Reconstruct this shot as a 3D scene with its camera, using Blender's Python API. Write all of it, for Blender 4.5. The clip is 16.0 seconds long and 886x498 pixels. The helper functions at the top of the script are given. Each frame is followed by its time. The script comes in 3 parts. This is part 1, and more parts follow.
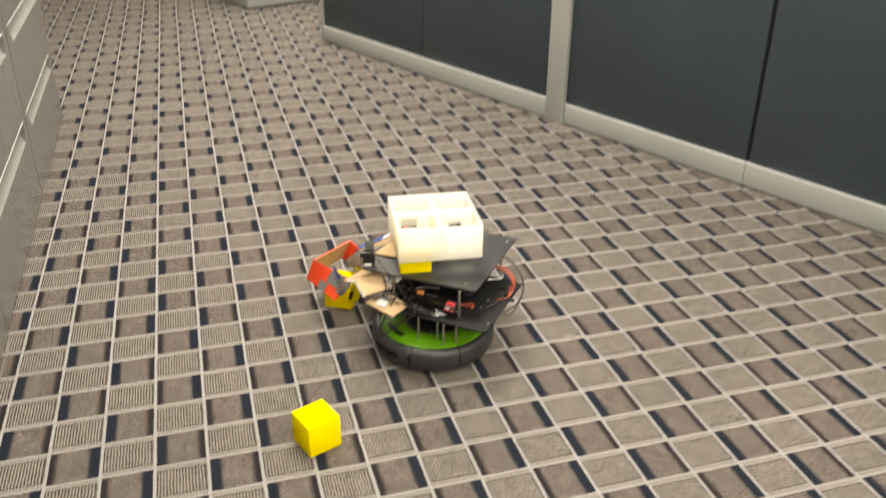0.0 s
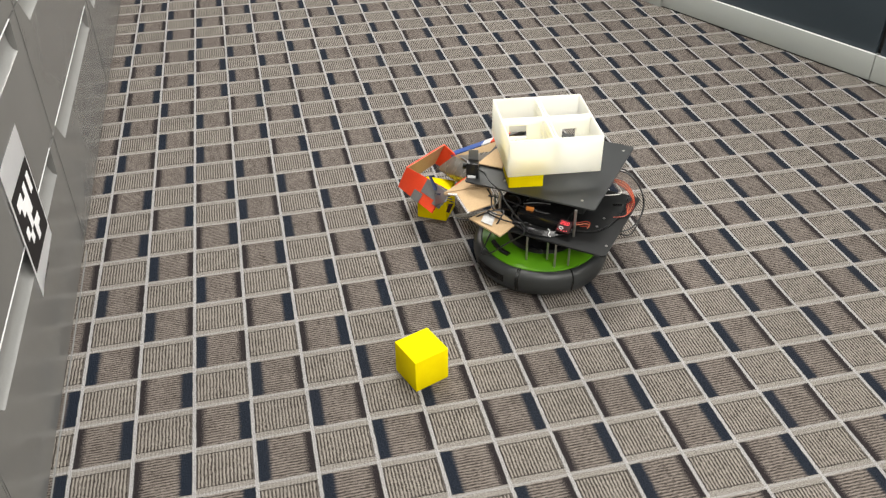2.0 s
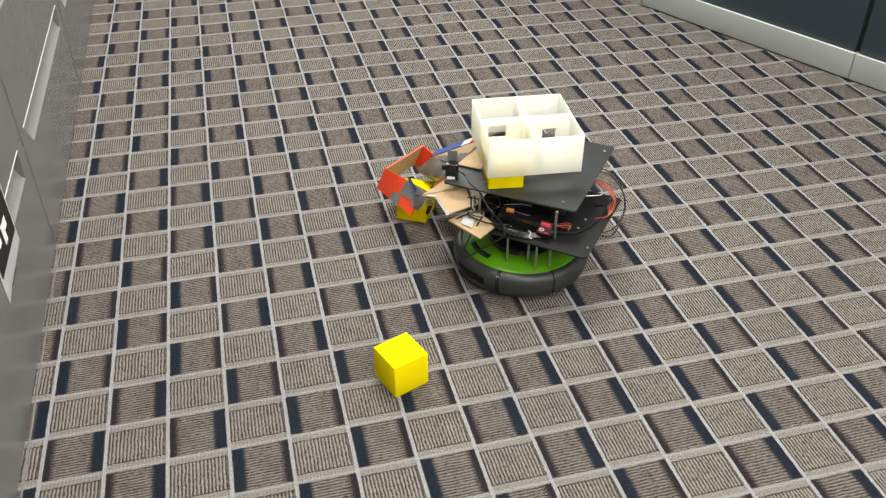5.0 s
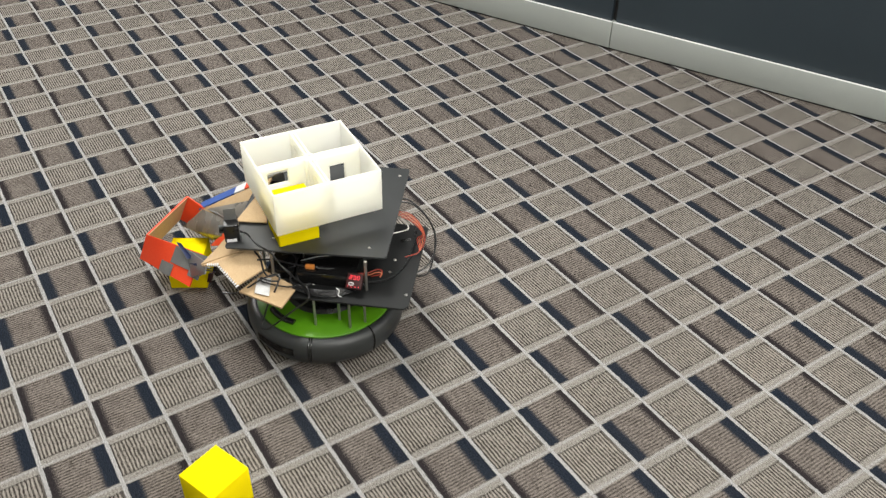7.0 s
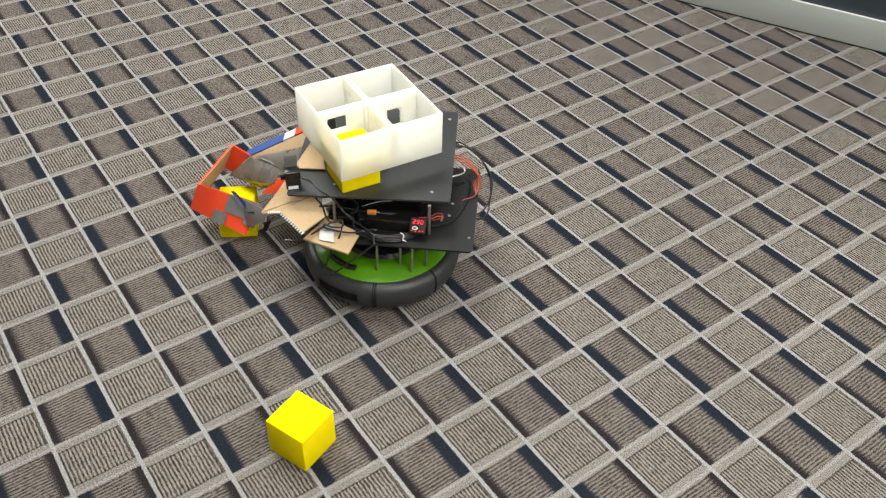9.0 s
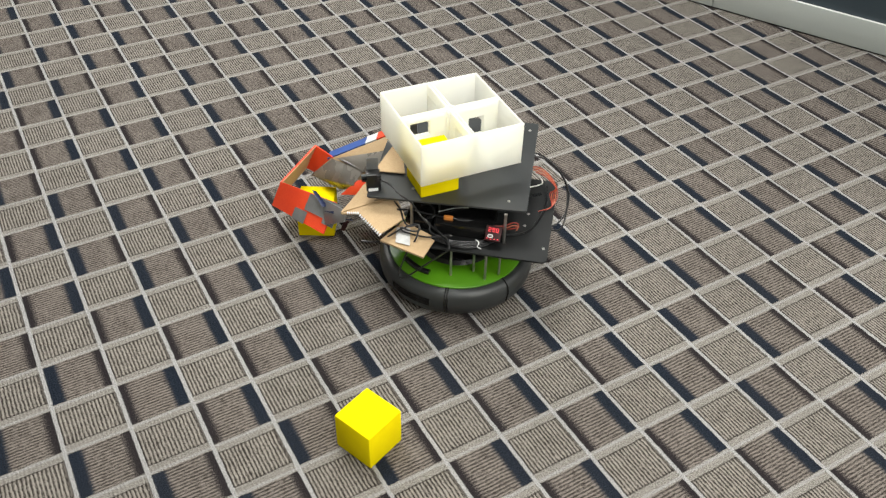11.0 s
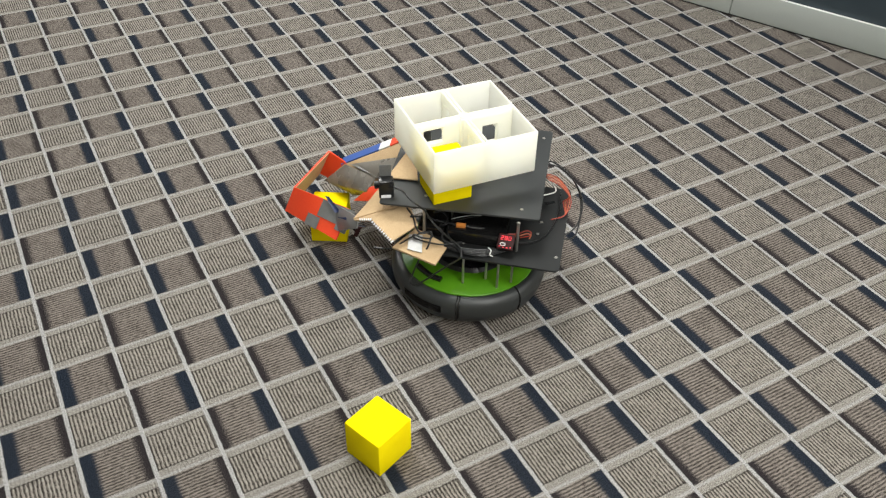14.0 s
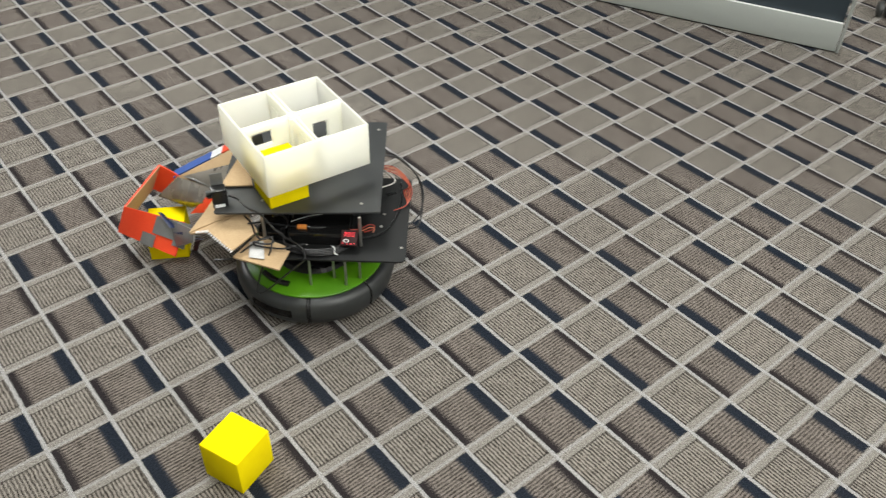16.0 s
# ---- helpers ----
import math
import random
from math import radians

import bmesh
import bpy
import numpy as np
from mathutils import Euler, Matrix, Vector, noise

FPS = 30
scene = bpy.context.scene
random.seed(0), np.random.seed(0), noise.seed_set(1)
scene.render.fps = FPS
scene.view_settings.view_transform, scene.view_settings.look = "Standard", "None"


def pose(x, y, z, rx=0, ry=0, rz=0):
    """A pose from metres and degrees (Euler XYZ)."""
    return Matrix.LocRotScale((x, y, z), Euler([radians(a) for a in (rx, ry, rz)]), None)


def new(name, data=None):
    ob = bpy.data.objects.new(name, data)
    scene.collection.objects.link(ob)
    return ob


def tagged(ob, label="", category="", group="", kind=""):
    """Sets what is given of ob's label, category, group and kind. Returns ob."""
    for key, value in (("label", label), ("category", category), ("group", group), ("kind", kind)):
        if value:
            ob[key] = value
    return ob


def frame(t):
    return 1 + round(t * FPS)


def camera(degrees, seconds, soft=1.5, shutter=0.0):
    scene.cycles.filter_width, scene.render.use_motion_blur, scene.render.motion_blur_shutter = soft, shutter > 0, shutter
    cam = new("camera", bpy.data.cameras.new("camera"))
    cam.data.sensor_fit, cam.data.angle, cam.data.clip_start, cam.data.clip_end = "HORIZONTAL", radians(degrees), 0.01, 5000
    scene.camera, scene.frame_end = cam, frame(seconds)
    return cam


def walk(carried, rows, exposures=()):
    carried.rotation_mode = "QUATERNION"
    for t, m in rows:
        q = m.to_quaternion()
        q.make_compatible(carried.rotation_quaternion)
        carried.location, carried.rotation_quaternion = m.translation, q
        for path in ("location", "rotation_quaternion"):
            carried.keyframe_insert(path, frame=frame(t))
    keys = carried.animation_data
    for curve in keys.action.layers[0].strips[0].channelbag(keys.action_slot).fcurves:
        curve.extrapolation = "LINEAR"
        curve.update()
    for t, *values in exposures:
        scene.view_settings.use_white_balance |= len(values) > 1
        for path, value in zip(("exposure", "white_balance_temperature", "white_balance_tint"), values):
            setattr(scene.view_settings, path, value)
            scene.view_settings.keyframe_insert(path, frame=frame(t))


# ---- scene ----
cam = camera(55.0, 16.0, soft=1.3, shutter=0.5)
# seconds, eye in metres, turn in degrees
ROWS = [
    (0.0, 0.2015, -1.8549, 1.3427, 62.675, -0.388, -16.343),
    (0.5, 0.1862, -1.6708, 1.3244, 56.442, 0.199, -15.108),
    (1.0, 0.1071, -1.5689, 1.3252, 54.4, 0.499, -14.496),
    (1.5, 0.1082, -1.5661, 1.3184, 54.421, 0.503, -13.525),
    (2.0, 0.1121, -1.5857, 1.3174, 54.299, 0.414, -13.272),
    (2.5, 0.0994, -1.5876, 1.3197, 54.153, 0.286, -13.328),
    (3.0, 0.0981, -1.5811, 1.317, 54.231, 0.268, -13.242),
    (5.5, 0.1301, -1.5363, 1.3029, 54.301, -0.196, -15.656),
    (6.0, 0.1314, -1.4916, 1.3032, 53.977, -0.534, -19.878),
    (6.5, 0.1521, -1.387, 1.2965, 53.28, -0.632, -27.025),
    (7.0, 0.1815, -1.2274, 1.2885, 52.396, -1.032, -32.869),
    (7.5, 0.1155, -1.1317, 1.2925, 50.721, -1.817, -32.985),
    (8.0, 0.0607, -1.1297, 1.2833, 48.887, -1.244, -35.956),
    (8.5, 0.0263, -1.1287, 1.2867, 48.737, -1.334, -36.121),
    (9.0, 0.0123, -1.1268, 1.2856, 48.831, -1.43, -35.532),
    (9.5, -0.0004, -1.1308, 1.2849, 49.308, -1.306, -34.4),
    (10.0, -0.0143, -1.1328, 1.2853, 49.4, -1.266, -32.81),
    (12.5, -0.0139, -1.1285, 1.2892, 49.926, -0.75, -28.384),
    (13.0, -0.0146, -1.1262, 1.2909, 49.931, -0.844, -28.474),
    (13.5, -0.0047, -1.1286, 1.2927, 49.794, -0.793, -28.875),
    (14.0, -0.006, -1.1269, 1.2908, 49.767, -0.903, -28.946),
    (14.5, 0.0082, -1.1332, 1.2869, 49.882, -0.668, -28.813),
    (15.0, 0.019, -1.1357, 1.2876, 49.774, -0.89, -31.56),
    (15.5, 0.0382, -1.1445, 1.2874, 49.581, -0.979, -35.961),
    (16.0, 0.0589, -1.1536, 1.2836, 49.485, -1.04, -39.518),
]
EXPOSURES = [
    (0.0, 0.14, 7500, 11), (0.5, 0.01, 7050, 10), (1.2, -0.06, 6550, 10), (5.0, -0.10, 6400, 8), (8.0, -0.14, 6380, 8), (13.0, -0.12, 6330, 6), (16.0, -0.20, 6320, 6),
]
walk(cam, [(r[0], pose(*r[1:])) for r in ROWS], EXPOSURES)

# ---------------------------------------------------------------- light
world = bpy.data.worlds.new("office_world")
scene.world = world
world.use_nodes = True
world.node_tree.nodes["Background"].inputs[0].default_value = (0.9, 0.95, 1.0, 1)
world.node_tree.nodes["Background"].inputs[1].default_value = 0.05


def ceiling_lamp(x, y, power, sx=1.2, sy=0.6):
    data = bpy.data.lights.new("ceiling_lamp", "AREA")
    data.shape, data.size, data.size_y, data.energy = "RECTANGLE", sx, sy, power
    data.color = (1.0, 0.97, 0.92)
    ob = new("ceiling_lamp", data)
    ob.matrix_world = pose(x, y, 2.66)
    return ob


for ly, power in ((-3.5, 90), (-1.3, 42), (0.9, 62), (3.1, 72), (5.3, 34)):
    for lx, share in ((0.75, 1.12), (3.1, 0.74)):
        ceiling_lamp(lx, ly, power * share)


# ---------------------------------------------------------------- materials
class Nodes:
    def __init__(self, name):
        self.mat = bpy.data.materials.new(name)
        self.mat.use_nodes = True
        self.tree = self.mat.node_tree
        self.bsdf = self.tree.nodes["Principled BSDF"]

    def add(self, kind, operation="", clamp=False, data_type="", dimensions=""):
        node = self.tree.nodes.new(kind)
        if operation:
            node.operation = operation
        if clamp:
            node.use_clamp = True
        if data_type:
            node.data_type = data_type
        if dimensions:
            node.noise_dimensions = dimensions
        return node

    def put(self, socket, value):
        if isinstance(value, bpy.types.NodeSocket):
            self.tree.links.new(value, socket)
        else:
            socket.default_value = value

    def math(self, op, a, b=0.0, c=0.0, clamp=False):
        node = self.add("ShaderNodeMath", operation=op, clamp=clamp)
        for socket, value in zip(node.inputs, (a, b, c)):
            self.put(socket, value)
        return node.outputs[0]

    def mix(self, fac, a, b):
        node = self.add("ShaderNodeMix", data_type="RGBA")
        self.put(node.inputs[0], fac)
        self.put(node.inputs[6], a if isinstance(a, bpy.types.NodeSocket) else (*a, 1))
        self.put(node.inputs[7], b if isinstance(b, bpy.types.NodeSocket) else (*b, 1))
        return node.outputs[2]

    def place(self):
        return self.add("ShaderNodeTexCoord").outputs["Object"]

    def noise(self, scale, detail=3.0, vector=None, stretch=None):
        node = self.add("ShaderNodeTexNoise")
        vector = vector or self.place()
        if stretch:
            m = self.add("ShaderNodeMapping")
            m.inputs["Scale"].default_value = stretch
            self.put(m.inputs["Vector"], vector)
            vector = m.outputs[0]
        self.put(node.inputs["Vector"], vector)
        node.inputs["Scale"].default_value, node.inputs["Detail"].default_value = scale, detail
        return node.outputs["Fac"]

    def ramp(self, value, low, high):
        node = self.add("ShaderNodeMapRange")
        self.put(node.inputs[0], value)
        node.inputs[1].default_value, node.inputs[2].default_value = low, high
        return node.outputs[0]

    def bump(self, height, strength, distance):
        node = self.add("ShaderNodeBump")
        node.inputs["Strength"].default_value, node.inputs["Distance"].default_value = strength, distance
        self.put(node.inputs["Height"], height)
        self.put(self.bsdf.inputs["Normal"], node.outputs[0])

    def done(self, color, rough=0.6, metal=0.0, spec=0.5):
        self.put(self.bsdf.inputs["Base Color"], color if isinstance(color, bpy.types.NodeSocket) else (*color, 1))
        self.put(self.bsdf.inputs["Roughness"], rough)
        self.bsdf.inputs["Metallic"].default_value = metal
        self.bsdf.inputs["Specular IOR Level"].default_value = spec
        return self.mat


def plain(name, dark, light, rough=0.5, metal=0.0, spec=0.5, scale=12.0, fine=250.0, bump=0.0, stretch=None):
    """A surface with broad cloudy variation and fine grain."""
    n = Nodes(name)
    broad, grain = n.noise(scale, 4.0), n.noise(fine, 2.0, stretch=stretch)
    both = n.math("ADD", n.math("MULTIPLY", broad, 0.65), n.math("MULTIPLY", grain, 0.35))
    color = n.mix(n.ramp(both, 0.3, 0.7), dark, light)
    if bump:
        n.bump(grain, bump, 0.001)
    return n.done(color, n.math("MULTIPLY_ADD", broad, 0.18, rough - 0.09), metal, spec)


PITCH_X, PITCH_Y = 0.118, 0.1170


def carpet_material():
    n = Nodes("checked_carpet")
    sep = n.add("ShaderNodeSeparateXYZ")
    # threads wander a little
    wob = n.add("ShaderNodeTexNoise")
    n.put(wob.inputs["Vector"], n.place())
    wob.inputs["Scale"].default_value, wob.inputs["Detail"].default_value = 60.0, 2.0
    vec = n.add("ShaderNodeVectorMath", operation="MULTIPLY_ADD")
    shift = n.add("ShaderNodeVectorMath", operation="SUBTRACT")
    n.put(shift.inputs[0], wob.outputs["Color"])
    shift.inputs[1].default_value = (0.5, 0.5, 0.5)
    n.put(vec.inputs[0], shift.outputs[0])
    vec.inputs[1].default_value = (0.0022, 0.0022, 0)
    n.put(vec.inputs[2], n.place())
    n.put(sep.inputs[0], vec.outputs[0])
    a, b = n.math("DIVIDE", sep.outputs[0], PITCH_X), n.math("DIVIDE", sep.outputs[1], PITCH_Y)
    fx, fy = n.math("FRACT", a), n.math("FRACT", b)
    ix, iy = n.math("FLOOR", a), n.math("FLOOR", b)
    odd = n.math("GREATER_THAN", n.math("FLOORED_MODULO", n.math("ADD", ix, iy), 2.0), 0.5)
    # the bars change sides in blocks of four cells
    block = n.math("ADD", n.math("FLOOR", n.math("DIVIDE", ix, 4.0)), n.math("FLOOR", n.math("DIVIDE", n.math("ADD", iy, 1.0), 4.0)))
    flip = n.math("GREATER_THAN", n.math("FLOORED_MODULO", block, 2.0), 0.5)
    # which edge carries the navy bar
    gx = n.math("ADD", n.math("MULTIPLY", flip, n.math("SUBTRACT", 1.0, fx)), n.math("MULTIPLY", n.math("SUBTRACT", 1.0, flip), fx))
    yarn = n.noise(430.0, 3.0)
    tuft = n.noise(580.0, 2.0)
    speck = n.math("MULTIPLY_ADD", n.math("SUBTRACT", tuft, 0.5), 1.6, yarn)
    cloud = n.noise(2.2, 3.0)
    patch = n.noise(28.0, 3.0)
    streak = n.noise(1.0, 3.0, stretch=(110.0, 420.0, 1.0))
    streak_v = n.noise(1.0, 3.0, stretch=(420.0, 110.0, 1.0))
    # plain cells: fine ribs across, a navy bar at one edge and a brown one at the other
    drift = n.math("MULTIPLY", n.math("SUBTRACT", n.noise(40.0, 1.0), 0.5), 3.0)
    fine = n.math("SINE", n.math("MULTIPLY_ADD", fy, 2 * math.pi * 17, drift))
    tweed = n.math("ADD", n.math("MULTIPLY", n.math("SUBTRACT", tuft, 0.5), 1.5), n.math("MULTIPLY", n.math("SUBTRACT", patch, 0.5), 0.3))
    mid = n.mix(n.ramp(n.math("ADD", n.math("MULTIPLY_ADD", fine, 0.19, tweed), streak), 0.27, 0.73), CARPET_DARK, CARPET_PALE)
    navy = n.mix(n.ramp(speck, 0.32, 0.80), NAVY, NAVY_PALE)
    brown = n.mix(n.ramp(speck, 0.25, 0.85), BROWN, BROWN_PALE)
    soft = n.math("MULTIPLY_ADD", n.math("SUBTRACT", speck, 0.5), 0.12, gx)
    cell_b = n.mix(n.ramp(soft, 0.735, 0.79), mid, navy)
    cell_b = n.mix(n.ramp(soft, 0.215, 0.125), cell_b, brown)
    # ribbed cells: upright ribs between two pale bands
    rib = n.math("SINE", n.math("MULTIPLY_ADD", fx, 2 * math.pi * 17, drift))
    ribs = n.mix(n.ramp(n.math("ADD", n.math("MULTIPLY_ADD", rib, 0.25, tweed), streak_v), 0.26, 0.74), RIB_DARK, RIB_PALE)
    fray = n.math("MULTIPLY", n.math("SUBTRACT", speck, 0.5), 0.030)
    dy, dx = n.math("ADD", fray, n.math("ABSOLUTE", n.math("SUBTRACT", fy, 0.5))), n.math("ADD", fray, n.math("ABSOLUTE", n.math("SUBTRACT", fx, 0.5)))
    band = n.mix(n.ramp(speck, 0.32, 0.68), BAND_DARK, BAND_PALE)
    cell_a = n.mix(n.math("MULTIPLY", n.ramp(dy, 0.338, 0.346), 0.7), ribs, RIB_DARK)
    cell_a = n.mix(n.math("MULTIPLY", n.ramp(dx, 0.440, 0.448), 0.7), cell_a, RIB_DARK)
    cell_a = n.mix(n.ramp(dy, 0.362, 0.374), cell_a, band)
    color = n.mix(odd, cell_b, cell_a)
    line = n.mix(n.ramp(speck, 0.26, 0.70), LINE_DARK, LINE_PALE)
    color = n.mix(n.ramp(dy, 0.452, 0.464), color, band)
    color = n.mix(n.math("MAXIMUM", n.ramp(dx, 0.465, 0.475), n.math("MULTIPLY", n.ramp(dy, 0.472, 0.482), 0.6)), color, line)
    color = n.mix(n.math("MULTIPLY", n.ramp(cloud, 0.35, 0.75), 0.16), color, (0.05, 0.045, 0.04))
    raised = n.math("ADD", n.math("MULTIPLY", speck, 0.8), n.math("MULTIPLY", n.math("MULTIPLY", rib, odd), 0.25))
    raised = n.math("ADD", raised, n.math("MULTIPLY", n.ramp(dx, 0.44, 0.47), 0.4))
    n.bump(raised, 0.7, 0.003)
    return n.done(color, 1.0, 0.0, 0.04)


CARPET_DARK, CARPET_PALE = (0.024, 0.019, 0.016), (0.255, 0.222, 0.198)
NAVY, NAVY_PALE = (0.006, 0.0082, 0.0130), (0.028, 0.036, 0.053)
BROWN, BROWN_PALE = (0.012, 0.010, 0.012), (0.040, 0.034, 0.035)
RIB_DARK, RIB_PALE = (0.026, 0.021, 0.019), (0.33, 0.30, 0.265)
BAND_DARK, BAND_PALE = (0.115, 0.106, 0.095), (0.385, 0.360, 0.328)
LINE_DARK, LINE_PALE = (0.20, 0.195, 0.193), (0.50, 0.488, 0.482)

CARPET = carpet_material()
CABINET = plain("grey_painted_steel", (0.137, 0.136, 0.130), (0.162, 0.161, 0.155), 0.23, 0.0, 0.5, 3.0, 400.0, 0.02)
# Paler than the cabinet: light reflected by the pulls is put into the colour
PULL = plain("pale_pull_steel", (0.20, 0.202, 0.195), (0.24, 0.242, 0.235), 0.25, 0.0, 0.6, 5.0)
# Near-black fill: the shade of gaps, seams and plinths is in the colour
SHADOW_GAP = plain("gap_shade", (0.02, 0.02, 0.02), (0.035, 0.035, 0.035), 0.8)
PARTITION = plain("slate_fabric", (0.021, 0.032, 0.042), (0.031, 0.046, 0.058), 0.55, 0.0, 0.5, 2.0, 900.0, 0.3)
TRIM = plain("satin_grey_trim", (0.325, 0.348, 0.328), (0.37, 0.39, 0.37), 0.42, 0.15, 0.5, 2.5, 300.0, 0.03)
# Near-white colour that holds the highlight on trim and drawer edges
GLINT = plain("edge_glint", (0.72, 0.73, 0.73), (0.80, 0.81, 0.81), 0.35, 0.0, 0.6, 5.0)
PAINT = plain("wall_paint", (0.55, 0.54, 0.51), (0.62, 0.61, 0.58), 0.8, 0.0, 0.3, 1.5)
CEILING = plain("ceiling_tile", (0.70, 0.70, 0.68), (0.78, 0.78, 0.76), 0.9, 0.0, 0.2, 4.0)
PAPER = plain("white_paper", (0.86, 0.86, 0.87), (0.91, 0.91, 0.92), 0.7, 0.0, 0.3, 20.0)
INK = plain("black_ink", (0.014, 0.012, 0.012), (0.024, 0.021, 0.021), 0.8, 0.0, 0.2)
YELLOW = plain("yellow_foam", (0.84, 0.66, 0.0), (0.90, 0.73, 0.001), 0.85, 0.0, 0.06, 30.0, 600.0, 0.12)
RUBBER = plain("charcoal_plastic", (0.022, 0.024, 0.024), (0.034, 0.037, 0.037), 0.42, 0.0, 0.5, 14.0, 700.0, 0.08)
GLOSS_BLACK = plain("gloss_black", (0.006, 0.006, 0.006), (0.010, 0.010, 0.010), 0.16)
PLATE = plain("black_acrylic_sheet", (0.018, 0.020, 0.021), (0.031, 0.033, 0.034), 0.45, 0.0, 0.5, 6.0, 500.0, 0.05)
LOWER = plain("black_abs_sheet", (0.006, 0.0065, 0.0065), (0.010, 0.011, 0.0115), 0.5, 0.0, 0.35, 6.0, 500.0, 0.05)
WIRE = plain("black_cable", (0.006, 0.006, 0.007), (0.011, 0.011, 0.012), 0.3, 0.0, 0.5)
LEAD = plain("glossy_black_lead", (0.010, 0.010, 0.011), (0.018, 0.018, 0.019), 0.2, 0.0, 0.6)
WIRE_RED = plain("red_cable", (0.26, 0.022, 0.012), (0.36, 0.04, 0.016), 0.45)
WIRE_ORANGE = plain("orange_cable", (0.40, 0.10, 0.035), (0.5, 0.15, 0.06), 0.45)
WIRE_WHITE = plain("white_tie", (0.6, 0.6, 0.6), (0.75, 0.75, 0.75), 0.4)
STEEL = plain("threaded_steel", (0.32, 0.31, 0.29), (0.5, 0.48, 0.45), 0.32, 0.9, 0.5, 60.0, 900.0, 0.2)
RED_CARD = plain("red_printed_card", (0.72, 0.045, 0.012), (0.80, 0.078, 0.02), 0.42, 0.0, 0.5, 16.0)
BLUE_CARD = plain("blue_printed_card", (0.025, 0.075, 0.30), (0.045, 0.11, 0.38), 0.42, 0.0, 0.5, 16.0)
NAVY_CARD = plain("navy_printed_card", (0.008, 0.016, 0.06), (0.014, 0.024, 0.09), 0.4, 0.0, 0.5, 16.0)
WHITE_CARD = plain("white_printed_card", (0.66, 0.66, 0.68), (0.78, 0.78, 0.80), 0.45)
TAPE = plain("grey_duct_tape", (0.15, 0.15, 0.15), (0.23, 0.23, 0.225), 0.36, 0.25, 0.6, 30.0, 500.0, 0.15)
GLOSS_TAPE = plain("glossy_duct_tape", (0.19, 0.175, 0.155), (0.30, 0.275, 0.24), 0.28, 0.45, 0.6, 25.0, 400.0, 0.2)
FOIL = plain("silver_tape", (0.42, 0.42, 0.42), (0.66, 0.66, 0.65), 0.32, 0.15, 0.6, 60.0, 500.0, 0.2)
BOARD = plain("red_circuit_board", (0.020, 0.0015, 0.002), (0.034, 0.003, 0.0035), 0.6, 0.0, 0.3)
AMBER = plain("orange_plug", (0.55, 0.18, 0.03), (0.65, 0.25, 0.05), 0.5)


def card_material():
    n = Nodes("brown_cardboard")
    broad, flute = n.noise(9.0, 4.0), n.noise(1.0, 2.0, stretch=(150.0, 90.0, 14.0))
    fibre = n.noise(380.0, 2.0)
    both = n.math("ADD", n.math("MULTIPLY", broad, 0.5), n.math("ADD", n.math("MULTIPLY", flute, 0.10), n.math("MULTIPLY", fibre, 0.40)))
    n.bump(n.math("ADD", flute, n.math("MULTIPLY", fibre, 0.4)), 0.25, 0.0015)
    return n.done(n.mix(n.ramp(both, 0.32, 0.68), (0.42, 0.285, 0.155), (0.56, 0.41, 0.245)), 0.8, 0.0, 0.25)


def tray_material():
    """Thin printed plastic that lets some light through."""
    n = Nodes("printed_ivory_plastic")
    layers = n.noise(1.0, 1.0, stretch=(3.0, 3.0, 900.0))
    broad = n.noise(14.0, 3.0)
    n.bump(layers, 0.18, 0.0006)
    color = n.mix(n.ramp(broad, 0.35, 0.65), (0.98, 0.976, 0.925), (0.99, 0.987, 0.95))
    n.done(color, 0.45, 0.0, 0.4)
    glow = n.add("ShaderNodeBsdfTranslucent")
    n.put(glow.inputs["Color"], color)
    both = n.add("ShaderNodeMixShader")
    both.inputs[0].default_value = 0.70
    n.put(both.inputs[1], n.bsdf.outputs[0])
    n.put(both.inputs[2], glow.outputs[0])
    n.put(n.tree.nodes["Material Output"].inputs["Surface"], both.outputs[0])
    return n.mat


def green_material():
    n = Nodes("green_gloss_cover")
    broad = n.noise(10.0, 3.0)
    n.bsdf.inputs["Coat Weight"].default_value = 0.06
    n.bsdf.inputs["Coat Roughness"].default_value = 0.12
    return n.done(n.mix(n.ramp(broad, 0.35, 0.65), (0.066, 0.215, 0.003), (0.092, 0.265, 0.005)), 0.38)


def glow_material(name, color, strength):
    n = Nodes(name)
    n.bsdf.inputs["Emission Color"].default_value = (*color, 1)
    n.bsdf.inputs["Emission Strength"].default_value = strength
    return n.done(tuple(c * 0.3 for c in color), 0.4)


CARD, IVORY, GREEN = card_material(), tray_material(), green_material()
SEGMENT = glow_material("lit_red_segment", (1.0, 0.04, 0.06), 1.5)


# ---------------------------------------------------------------- mesh helpers
ORIGIN = {}


def part(name, bm, material, parent=None, label="", bevel=0.0, smooth=True, at=None):
    """Links a bmesh, built in world metres, as one mesh object under a thing or a part."""
    bmesh.ops.recalc_face_normals(bm, faces=bm.faces)
    origin = ORIGIN[parent.name] if parent else Vector(at or (0, 0, 0))
    if bevel:
        sharp = [e for e in bm.edges if len(e.link_faces) == 2 and e.calc_face_angle() > 0.5]
        bmesh.ops.bevel(bm, geom=sharp, offset=bevel, segments=2, affect="EDGES", profile=0.5)
    bmesh.ops.translate(bm, verts=bm.verts, vec=-origin)
    mesh = bpy.data.meshes.new(name)
    bm.to_mesh(mesh)
    bm.free()
    mesh.materials.append(material)
    if smooth:
        mesh.shade_smooth()
        mesh.set_sharp_from_angle(angle=0.7)
    ob = new(name, mesh)
    if parent:
        ob.parent = parent
    else:
        ob.location = origin
    ORIGIN[ob.name] = origin
    if label:
        ob["label"] = label
    return ob


